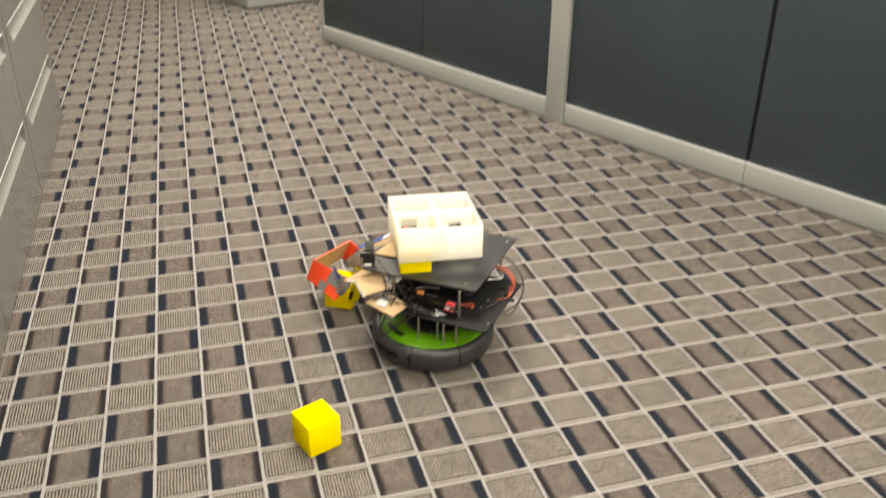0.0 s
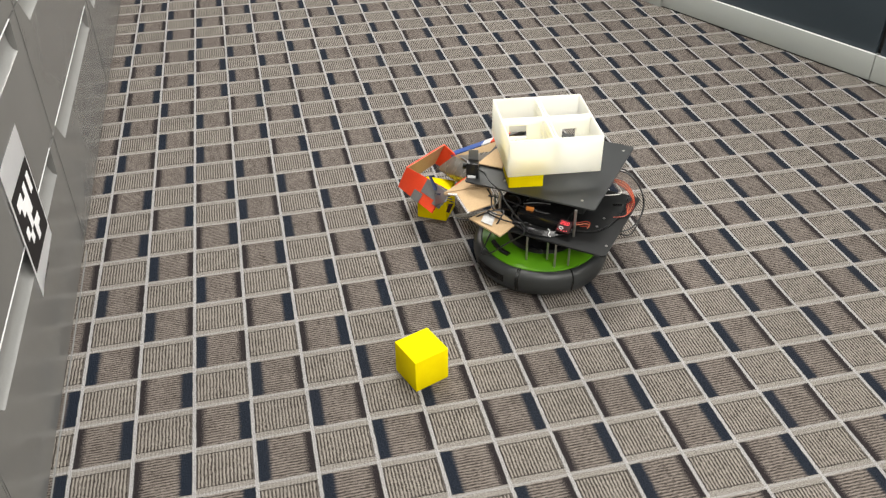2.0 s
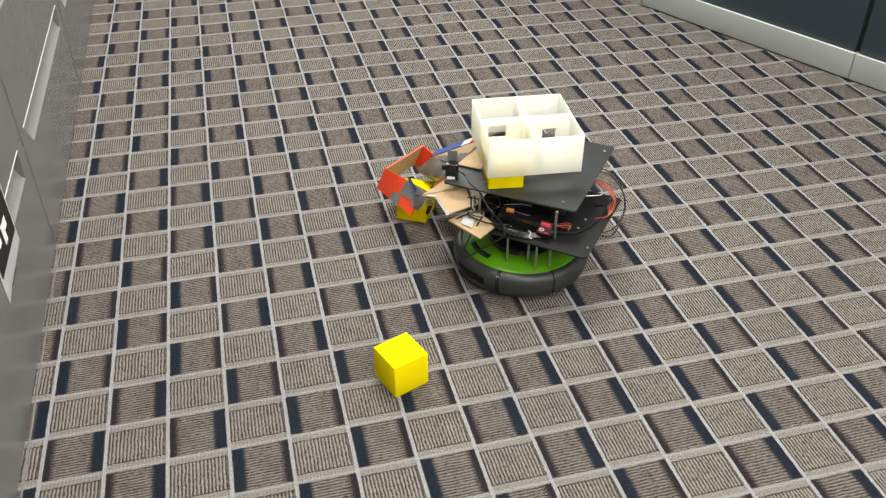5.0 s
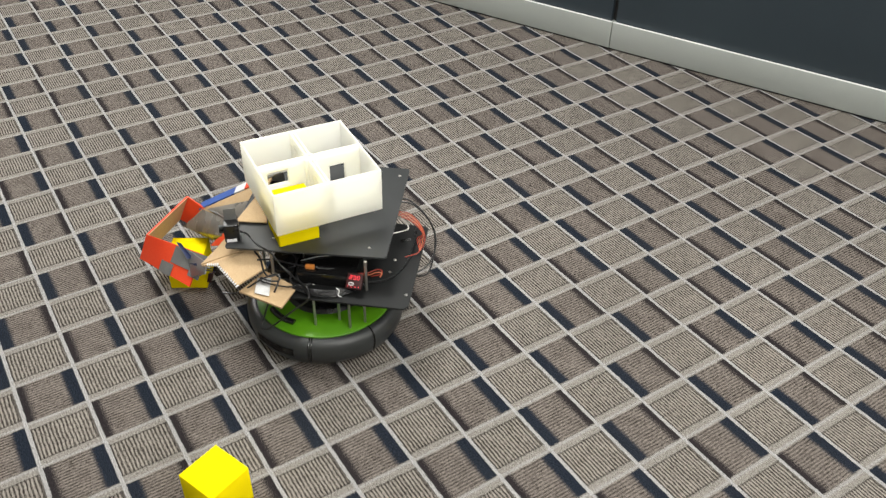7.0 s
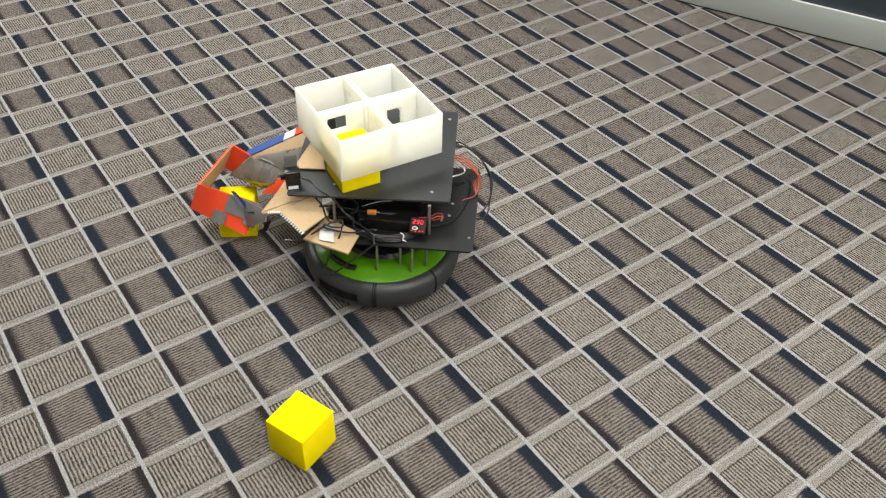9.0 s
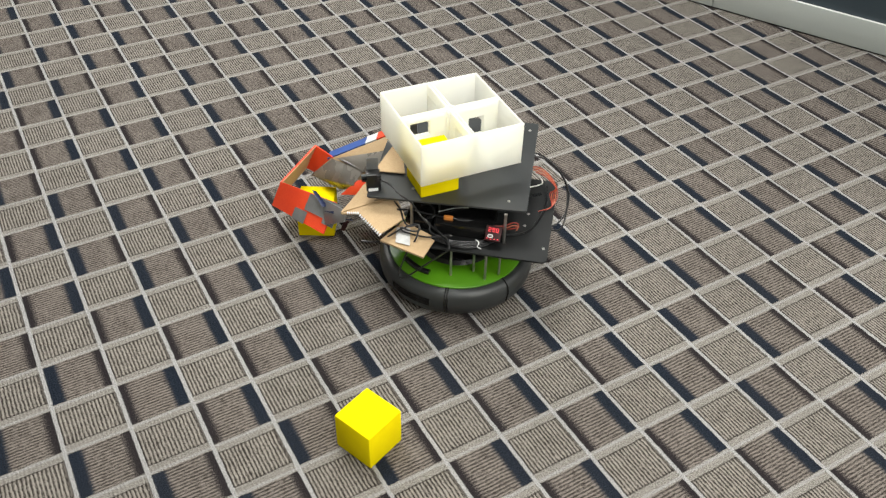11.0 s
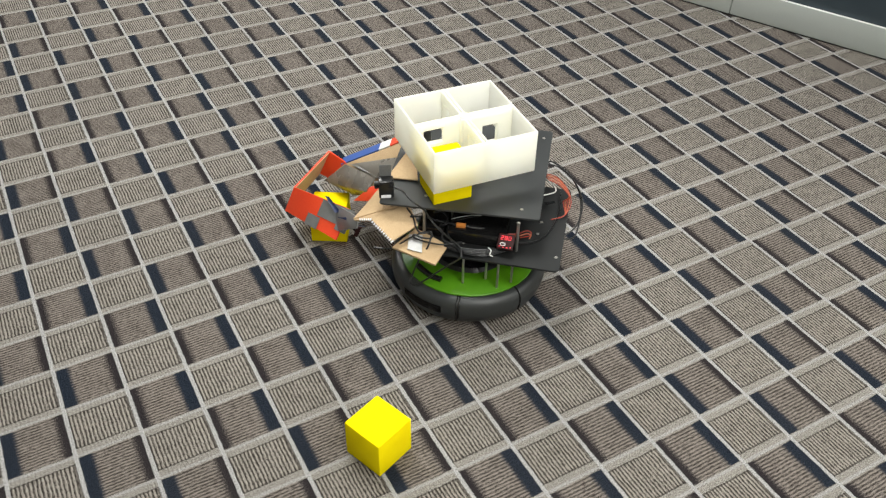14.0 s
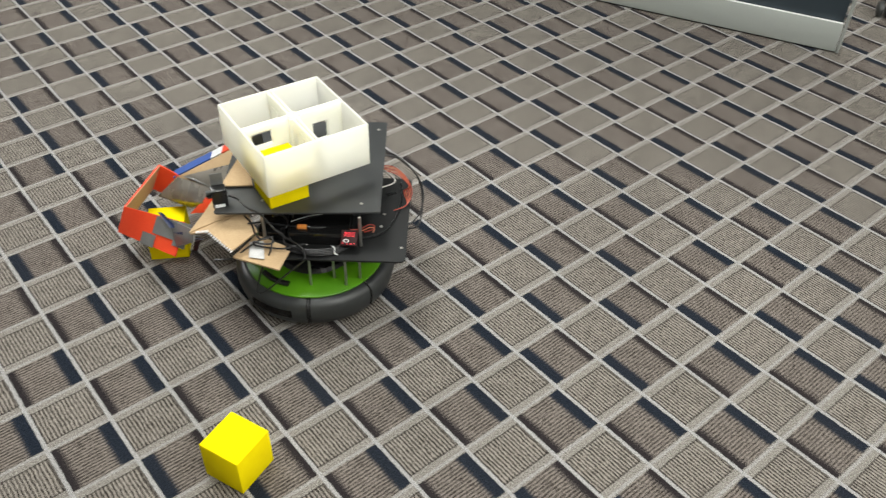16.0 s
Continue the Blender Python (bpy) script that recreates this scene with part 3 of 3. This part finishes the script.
for x, y in ((-0.014, -0.015), (-0.005, -0.0165), (0.004, -0.016), (0.012, -0.015)):
    part("lit_dot", slab(x, x + 0.0022, y, y + 0.0022, 0.004, 0.0052, M_LED), SEGMENT, meter)
part("amber_plug", slab(-0.0095, 0.0095, -0.004, 0.004, 0.0, 0.008, Matrix.Translation((0.704, 0.045, LOW_Z + 0.030)) @ Matrix.Rotation(-0.68, 4, "Z")), AMBER, robot, "small orange plug", bevel=0.001)

# servo camera at the plate's corner
M_SV = Matrix.Translation((0.590, 0.158, UP_Z)) @ Matrix.Rotation(math.radians(-22), 4, "Z")
servo = part("servo_unit", slab(-0.015, 0.015, -0.011, 0.012, 0.0, 0.040, M_SV), WIRE, robot, "small black servo at the plate's corner", bevel=0.0015)
part("servo_ear", slab(-0.024, 0.016, -0.009, 0.009, 0.024, 0.028, M_SV), GLOSS_BLACK, servo)
part("servo_horn", rod(bmesh.new(), M_SV @ Vector((-0.024, 0, 0.031)), M_SV @ Vector((-0.011, 0, 0.031)), 0.005, 12), RUBBER, servo)
part("servo_label", slab(-0.011, 0.009, -0.0118, -0.0110, 0.001, 0.008, M_SV), PAPER, servo, "white label strip")
part("tape_strip", slab(-0.012, 0.012, 0.0125, 0.0135, 0.004, 0.066, M_SV), TAPE, servo, "grey tape strip")

# cables
CABLES = (
    # loops over the cardboard flap
    [(0.534, 0.105, 0.160), (0.551, 0.092, 0.160), (0.566, 0.077, 0.168), (0.592, 0.074, 0.180), (0.616, 0.068, 0.190), (0.636, 0.062, 0.195), (0.639, 0.049, 0.193), (0.632, 0.045, 0.190), (0.617, 0.056, 0.190), (0.608, 0.069, 0.192), (0.606, 0.065, 0.187), (0.624, 0.048, 0.182), (0.646, 0.029, 0.180), (0.666, 0.019, 0.180), (0.674, -0.002, 0.178), (0.670, -0.016, 0.172), (0.666, -0.012, 0.166)],
    [(0.640, 0.053, 0.190), (0.622, 0.036, 0.178), (0.608, 0.048, 0.140), (0.594, 0.052, 0.100), (0.584, 0.043, 0.090), (0.591, 0.032, 0.090), (0.611, 0.026, 0.100), (0.635, 0.008, 0.130), (0.669, -0.013, 0.165)],
    # from the servo down to the lower plate
    [(0.604, 0.146, 0.262), (0.612, 0.126, 0.262), (0.616, 0.093, 0.258), (0.638, 0.083, 0.235), (0.652, 0.066, 0.205), (0.665, 0.038, 0.190), (0.673, 0.018, 0.185), (0.676, -0.001, 0.182), (0.671, -0.017, 0.172)],
    [(0.619, 0.122, 0.220), (0.623, 0.103, 0.210), (0.617, 0.076, 0.200), (0.622, 0.062, 0.195), (0.644, 0.059, 0.193)],
    [(0.615, 0.100, 0.215), (0.645, 0.096, 0.205), (0.671, 0.074, 0.200), (0.697, 0.050, 0.197)],
    # small loops behind
    [(0.667, 0.068, 0.195), (0.677, 0.060, 0.200), (0.688, 0.073, 0.205), (0.683, 0.089, 0.210), (0.666, 0.092, 0.212)],
    [(0.655, 0.071, 0.200), (0.662, 0.049, 0.195), (0.657, 0.037, 0.185), (0.670, 0.023, 0.178), (0.692, 0.020, 0.175)],
    [(0.686, 0.066, 0.190), (0.676, 0.051, 0.183), (0.674, 0.034, 0.178), (0.683, 0.019, 0.172)],
    # round the back corner
    [(0.900, 0.150, 0.230), (0.957, 0.113, 0.235), (0.975, 0.096, 0.232), (0.985, 0.055, 0.220), (0.988, 0.022, 0.195), (0.970, -0.011, 0.170), (0.933, -0.047, 0.150), (0.907, -0.048, 0.150), (0.880, -0.020, 0.152)],
    [(0.895, 0.140, 0.228), (0.952, 0.100, 0.236), (0.974, 0.073, 0.232), (0.985, 0.032, 0.212), (0.978, -0.004, 0.185), (0.946, -0.031, 0.160), (0.909, -0.035, 0.150), (0.880, -0.010, 0.150)],
    [(0.973, 0.072, 0.175), (0.943, 0.028, 0.166), (0.894, -0.017, 0.166), (0.847, -0.039, 0.166), (0.807, -0.035, 0.168), (0.775, -0.021, 0.175)],
)
for line in CABLES:
    part("cable", tube(line, 0.0019, 8), WIRE, robot, "thin black cable", smooth=True)
# bundle of thin leads along the lower plate's edge
for k in range(5):
    o = 0.0032 * k
    part("lead", tube([(0.657 - 0.2 * o, 0.031 - 0.3 * o, 0.180 - 0.5 * o), (0.680 - 0.3 * o, 0.006 - 0.6 * o, 0.176 - 0.5 * o), (0.704 - 0.5 * o, -0.008 - o, 0.172 - 0.3 * o), (0.729 - 0.5 * o, -0.021 - o, 0.171 - 0.3 * o), (0.758 - 0.4 * o, -0.029 - 0.7 * o, 0.171 - 0.3 * o), (0.789 - 0.5 * o, -0.027 - 0.8 * o, 0.169)], 0.0013, 6), LEAD, robot, "thin glossy black lead", smooth=True)
part("plug_lead", tube([(0.712, 0.038, 0.197), (0.732, 0.025, 0.194), (0.748, 0.019, 0.190), (0.769, 0.007, 0.188), (0.780, -0.007, 0.186)], 0.0016, 6), WIRE, robot, smooth=True)
part("plug_sleeve", tube([(0.716, 0.034, 0.1965), (0.732, 0.025, 0.194), (0.748, 0.019, 0.190)], 0.0036, 8), LEAD, robot, "black plug sleeve", smooth=True)
part("grey_ribbon", sheet([(0.719, 0.114, 0.180), (0.744, 0.098, 0.182), (0.736, 0.088, 0.180), (0.708, 0.089, 0.178)], 0.0006, 0.002, 4), FOIL, robot, "folded pale grey ribbon cable")
part("pale_wire", tube([(0.697, 0.075, 0.195), (0.716, 0.071, 0.196), (0.738, 0.067, 0.195), (0.761, 0.057, 0.194)], 0.0008, 6), FOIL, robot, "thin pale wire", smooth=True)
for k, (mat, r) in enumerate(((WIRE_RED, 0.0010), (WIRE_ORANGE, 0.0010), (WIRE_RED, 0.0010), (WIRE_ORANGE, 0.0009), (WIRE_RED, 0.0010))):
    o = 0.0030 * k
    part("power_wire", tube([(0.905, 0.120, 0.212), (0.945 - o, 0.096 - o, 0.215), (0.964 - o, 0.076 - 2 * o, 0.212), (0.969 - o, 0.041 - 2 * o, 0.200), (0.960 - o, 0.013 + o, 0.185), (0.936, 0.0, 0.170), (0.905, 0.005, 0.166)], r), mat, robot, "thin red and orange power wire", smooth=True)
part("power_wire", tube([(0.786, -0.007, 0.180), (0.804, -0.016, 0.180), (0.824, -0.018, 0.182), (0.832, -0.025, 0.180), (0.826, -0.029, 0.176), (0.809, -0.021, 0.172)], 0.0012), WIRE_RED, robot, "thin red wire", smooth=True)
part("power_wire", tube([(0.788, -0.013, 0.179), (0.806, -0.021, 0.178), (0.820, -0.024, 0.180), (0.829, -0.030, 0.178), (0.822, -0.034, 0.173)], 0.0012), WIRE_ORANGE, robot, "thin orange wire", smooth=True)
part("cable_tie", tube([(0.724, -0.031, 0.186), (0.727, -0.038, 0.182), (0.722, -0.042, 0.176), (0.727, -0.047, 0.172)], 0.0010), WIRE_WHITE, robot, "white cable tie", smooth=True)
part("bare_wire", tube([(0.915, 0.085, 0.226), (0.928, 0.070, 0.225), (0.933, 0.050, 0.220), (0.935, 0.040, 0.215), (0.926, 0.033, 0.212), (0.890, 0.038, 0.212)], 0.0014), STEEL, robot, "bent steel wire clip", smooth=True)

# white rotating tray with four cells
M_TR = Matrix.Translation((0.7755, 0.1660, 0.280)) @ Matrix.Rotation(math.radians(-6.3), 4, "Z")
H, T, TALL = 0.1125, 0.0045, 0.095
tray = part("rotating_tray", slab(-0.012, 0.012, -0.012, 0.012, 0.0, TALL - 0.004, M_TR), IVORY, robot, "ivory plastic rotating tray with four open cells", bevel=0.003)
for x0, x1, y0, y1 in ((-H, H, -H, -H + T), (-H, H, H - T, H), (-H, -H + T, -H + T, H - T), (H - T, H, -H + T, H - T)):
    part("tray_wall", slab(x0, x1, y0, y1, 0.0, TALL, M_TR), IVORY, tray, bevel=0.0008)


def divider(x0, x1, hole0, hole1, z0, z1, m):
    """A double inner wall with a window cut through it and an open slot along its top."""
    bm = bmesh.new()
    wide = 0.0062
    xs, zs = (x0, hole0, hole1, x1), (0.0, z0, z1, TALL - 0.014)
    for i in range(3):
        for k in range(3):
            if (i, k) != (1, 1):
                box(bm, xs[i], xs[i + 1], -wide, wide, zs[k], zs[k + 1], m)
    bmesh.ops.remove_doubles(bm, verts=bm.verts, dist=0.0002)
    bm.verts.index_update()
    twins = {}
    for f in bm.faces:
        twins.setdefault(tuple(sorted(v.index for v in f.verts)), []).append(f)
    bmesh.ops.delete(bm, geom=[f for pair in twins.values() if len(pair) > 1 for f in pair], context="FACES")
    for y in (-wide, wide - 0.0042):
        box(bm, x0, x1, y, y + 0.0042, TALL - 0.0138, TALL - 0.002, m)
    return bm


for k, (hole0, hole1, z0, z1) in enumerate(((0.040, 0.076, 0.016, 0.062), (0.064, 0.102, 0.028, 0.068), (0.047, 0.092, 0.044, 0.079), (0.036, 0.070, 0.034, 0.072))):
    part("divider", divider(0.013, H - T, hole0, hole1, z0, z1, M_TR @ Matrix.Rotation(math.pi / 2 * k, 4, "Z")), IVORY, tray)
hub_at = M_TR @ Vector((0, 0, TALL - 0.004))
part("hub_ring", lathe(bmesh.new(), [(0.0055, hub_at.z - 0.001), (0.0110, hub_at.z - 0.001), (0.0110, hub_at.z + 0.003), (0.0100, hub_at.z + 0.004), (0.0062, hub_at.z + 0.004), (0.0055, hub_at.z + 0.003), (0.0055, hub_at.z - 0.001)], (hub_at.x, hub_at.y), 24, False), IVORY, tray)

cube_in_tray = M_TR @ Vector((-0.0635, -0.0570, 0))
foam_cube(cube_in_tray.x, cube_in_tray.y, UP_Z + 0.0005, -8.0, "bright yellow foam cube in a cell of the ivory tray")

# cardboard chute: side walls, ramp and red catching frame
ACROSS = Vector((0.80, 0.60, 0))
lip_a, lip_b, fold, wing_a, wing_b = Vector((0.522, 0.176, 0.187)), Vector((0.547, 0.143, 0.200)), Vector((0.627, 0.130, 0.220)), Vector((0.555, 0.062, 0.198)), Vector((0.626, 0.086, 0.196))
chute = part("ramp_sheet", sheet([lip_a, (0.649, 0.268, 0.190), (0.735, 0.175, 0.233), fold], 0.004, -0.006, 8), CARD, robot, "brown corrugated cardboard ramp")
part("lip_fold", sheet([lip_a + Vector((0, 0, 0.0005)), lip_b, fold, lip_a.lerp(fold, 0.6) + Vector((0, 0.004, 0.003))], 0.004, 0.001, 4), CARD, chute, "brown cardboard lip")
part("near_fold", sheet([lip_b, fold, wing_b, wing_a], 0.004, 0.003, 6), CARD, chute, "folded brown cardboard wing")
part("low_flap", sheet([(0.560, 0.073, 0.171), (0.630, 0.104, 0.172), (0.664, 0.026, 0.170), (0.613, -0.012, 0.167)], 0.004, 0.001, 4), CARD, chute, "brown cardboard flap under the cables")
part("silver_patch", sheet([(0.606, 0.088, 0.1795), (0.583, 0.050, 0.1775), (0.604, 0.027, 0.1765), (0.630, 0.074, 0.1785)], 0.0006, 0.0012, 5), FOIL, chute, "silver tape patch")
# torn flutes along the wing's edge
for k in range(12):
    p = lip_b.lerp(wing_a, k / 11) + Vector((-0.001, -0.001, 0.002))
    part("torn_flute", rod(bmesh.new(), p + Vector((-0.0035, -0.0015, 0)), p + Vector((0.003, 0.001, 0.0005)), 0.0017, 6), WHITE_CARD, chute)
for k in range(6):
    p = lip_a.lerp(lip_b, 0.35 + 0.6 * k / 5) + Vector((0, -0.001, 0.002))
    part("torn_flute", rod(bmesh.new(), p + Vector((-0.001, -0.003, 0)), p + Vector((0.001, 0.003, 0)), 0.0015, 6), WHITE_CARD, chute)
far_wall = part("far_side_wall", sheet([(0.569, 0.463, 0.090), (0.640, 0.255, 0.180), (0.735, 0.290, 0.266), (0.609, 0.424, 0.149)], 0.004, 0.004, 8), CARD, robot, "brown cardboard side wall of the chute")
wall_low0, wall_low1, wall_top1, wall_top0 = Vector((0.569, 0.463, 0.090)), Vector((0.640, 0.255, 0.180)), Vector((0.735, 0.290, 0.266)), Vector((0.609, 0.424, 0.149))
inward = Vector((-0.68, -0.60, 0.42))


def on_wall(u, v, lift=0.007):
    """A place on the chute's far wall: u runs from the mouth to the tray, v upwards."""
    return wall_low0.lerp(wall_low1, u).lerp(wall_top0.lerp(wall_top1, u), v) + inward * lift


part("front_tape", sheet([on_wall(0.0, 0.0), on_wall(0.74, -0.14), on_wall(0.76, 0.20), on_wall(0.05, 0.92)], 0.0008, 0.005, 10), GLOSS_TAPE, far_wall, "glossy grey duct tape")
part("middle_tape", sheet([on_wall(0.16, 0.82, 0.009), on_wall(0.74, 0.18, 0.009), on_wall(1.0, 0.24, 0.009), on_wall(0.96, 0.62, 0.009)], 0.0008, 0.004, 10), GLOSS_TAPE, far_wall, "glossy grey duct tape")
part("back_flap", sheet([(0.616, 0.206, 0.246), (0.668, 0.167, 0.246), (0.705, 0.248, 0.262), (0.716, 0.276, 0.264)], 0.003, 0.002, 5), CARD, far_wall, "brown cardboard flap beside the tray")
# Lighter sheet laid along the crease as its highlight
part("crease_glint", sheet([on_wall(0.14, 0.84, 0.0112), on_wall(0.48, 0.44, 0.0130), on_wall(0.76, 0.22, 0.0112), on_wall(0.42, 0.55, 0.0130)], 0.0008, 0.002, 5), TAPE, far_wall, "paler tape strip standing for the highlight on the crease")
part("red_patch", sheet([(0.586, 0.330, 0.112), (0.614, 0.240, 0.160), (0.634, 0.258, 0.190), (0.617, 0.300, 0.160)], 0.0012, 0.004, 3), RED_CARD, far_wall, "red printed patch")
part("tape_skirt", sheet([(0.570, 0.452, 0.093), (0.600, 0.358, 0.104), (0.616, 0.264, 0.164), (0.596, 0.356, 0.132)], 0.0008, 0.003, 5), GLOSS_TAPE, far_wall, "glossy grey duct tape")
edge0, edge1 = Vector((0.610, 0.426, 0.151)), Vector((0.736, 0.292, 0.268))
out = Vector((0.015, 0.018, 0.004))
for name, f0, f1, mat, text in (("blue_print", -0.06, 0.47, BLUE_CARD, "blue printed card edge"), ("white_print", 0.47, 0.62, WHITE_CARD, "white printed stripes"), ("red_print", 0.62, 0.92, RED_CARD, "red printed card edge"), ("tape_end", 0.92, 1.12, TAPE, "grey tape end")):
    a, b = edge0.lerp(edge1, f0), edge0.lerp(edge1, f1)
    part(name, sheet([a, b, b + out, a + out], 0.004, 0.0, 2), mat, far_wall, text)
    low_out = Vector((0.006, 0.004, -0.060))
    part(name, sheet([a + out, b + out, b + out + low_out, a + out + low_out], 0.003, 0.0, 2), mat, far_wall, text)

# red catching frame at the chute's mouth
frame_tl, frame_bt = Vector((0.467, 0.385, 0.155)), Vector((0.593, 0.484, 0.155))
frame_bl, frame_bb = Vector((0.443, 0.396, 0.090)), Vector((0.569, 0.500, 0.090))
frame_tr, frame_br = Vector((0.551, 0.272, 0.140)), Vector((0.503, 0.243, 0.090))
catcher = part("front_board", sheet([frame_bl, frame_tl, frame_bt, frame_bb], 0.004, 0.001, 4), RED_CARD, robot, "red printed cardboard catching frame")
part("front_lining", sheet([frame_bl + 0.0045 * ACROSS.cross(Vector((0, 0, 1))), frame_tl + 0.0045 * ACROSS.cross(Vector((0, 0, 1))), frame_bt + 0.0045 * ACROSS.cross(Vector((0, 0, 1))), frame_bb + 0.0045 * ACROSS.cross(Vector((0, 0, 1)))], 0.001, 0.0, 4), CARD, catcher, "bare cardboard inside")
part("near_board", sheet([frame_tl, frame_bl, frame_br, frame_tr], 0.004, 0.001, 4), RED_CARD, catcher, "red printed side board")
part("far_board", sheet([frame_bt, frame_bb, Vector((0.600, 0.405, 0.095)), Vector((0.612, 0.420, 0.152))], 0.004, 0.0, 4), RED_CARD, catcher, "red printed side board")
for u0, u1, v0, v1 in ((0.55, 1.12, -0.02, 0.55), (0.40, 0.62, 0.60, 1.0), (0.90, 1.10, 0.55, 0.70)):
    def on(u, v):
        return (frame_tl.lerp(frame_tr, u)).lerp(frame_bl.lerp(frame_br, u), v) + Vector((-0.0028, -0.0030, 0.0010))
    part("tape_patch", sheet([on(u0, v0), on(u0, v1), on(u1, v1), on(u1, v0)], 0.0008, 0.0006, 3), TAPE, catcher, "grey tape patch")
# taped strap from the frame back to the ramp
strap = part("strap", sheet([(0.530, 0.300, 0.142), (0.512, 0.262, 0.100), (0.522, 0.165, 0.172), (0.532, 0.178, 0.188)], 0.003, 0.004, 5), TAPE, catcher, "crumpled grey tape strap")
part("navy_strip", sheet([(0.511, 0.308, 0.166), (0.518, 0.301, 0.165), (0.530, 0.268, 0.140), (0.518, 0.274, 0.140)], 0.002, 0.002, 3), NAVY_CARD, catcher, "navy printed strip")
part("red_tab", sheet([(0.545, 0.222, 0.126), (0.556, 0.215, 0.129), (0.548, 0.226, 0.096), (0.541, 0.233, 0.096)], 0.0025, 0.002, 3), BOARD, catcher, "dark red folded tab")
# crumpled dark strips where the strap meets the ramp
for k in range(3):
    o = 0.005 * k
    part("crumpled_strip", sheet([(0.514 + o, 0.250 - o, 0.147 - o), (0.524 + o, 0.212 - o, 0.161 - o), (0.538 + o, 0.180, 0.178 - 2 * o), (0.541 + o, 0.186, 0.171 - 2 * o)], 0.0015, 0.004 - 0.002 * k, 4), (NAVY_CARD, TAPE, NAVY_CARD)[k], catcher, ("navy printed strip", "grey tape strip", "navy printed strip")[k])
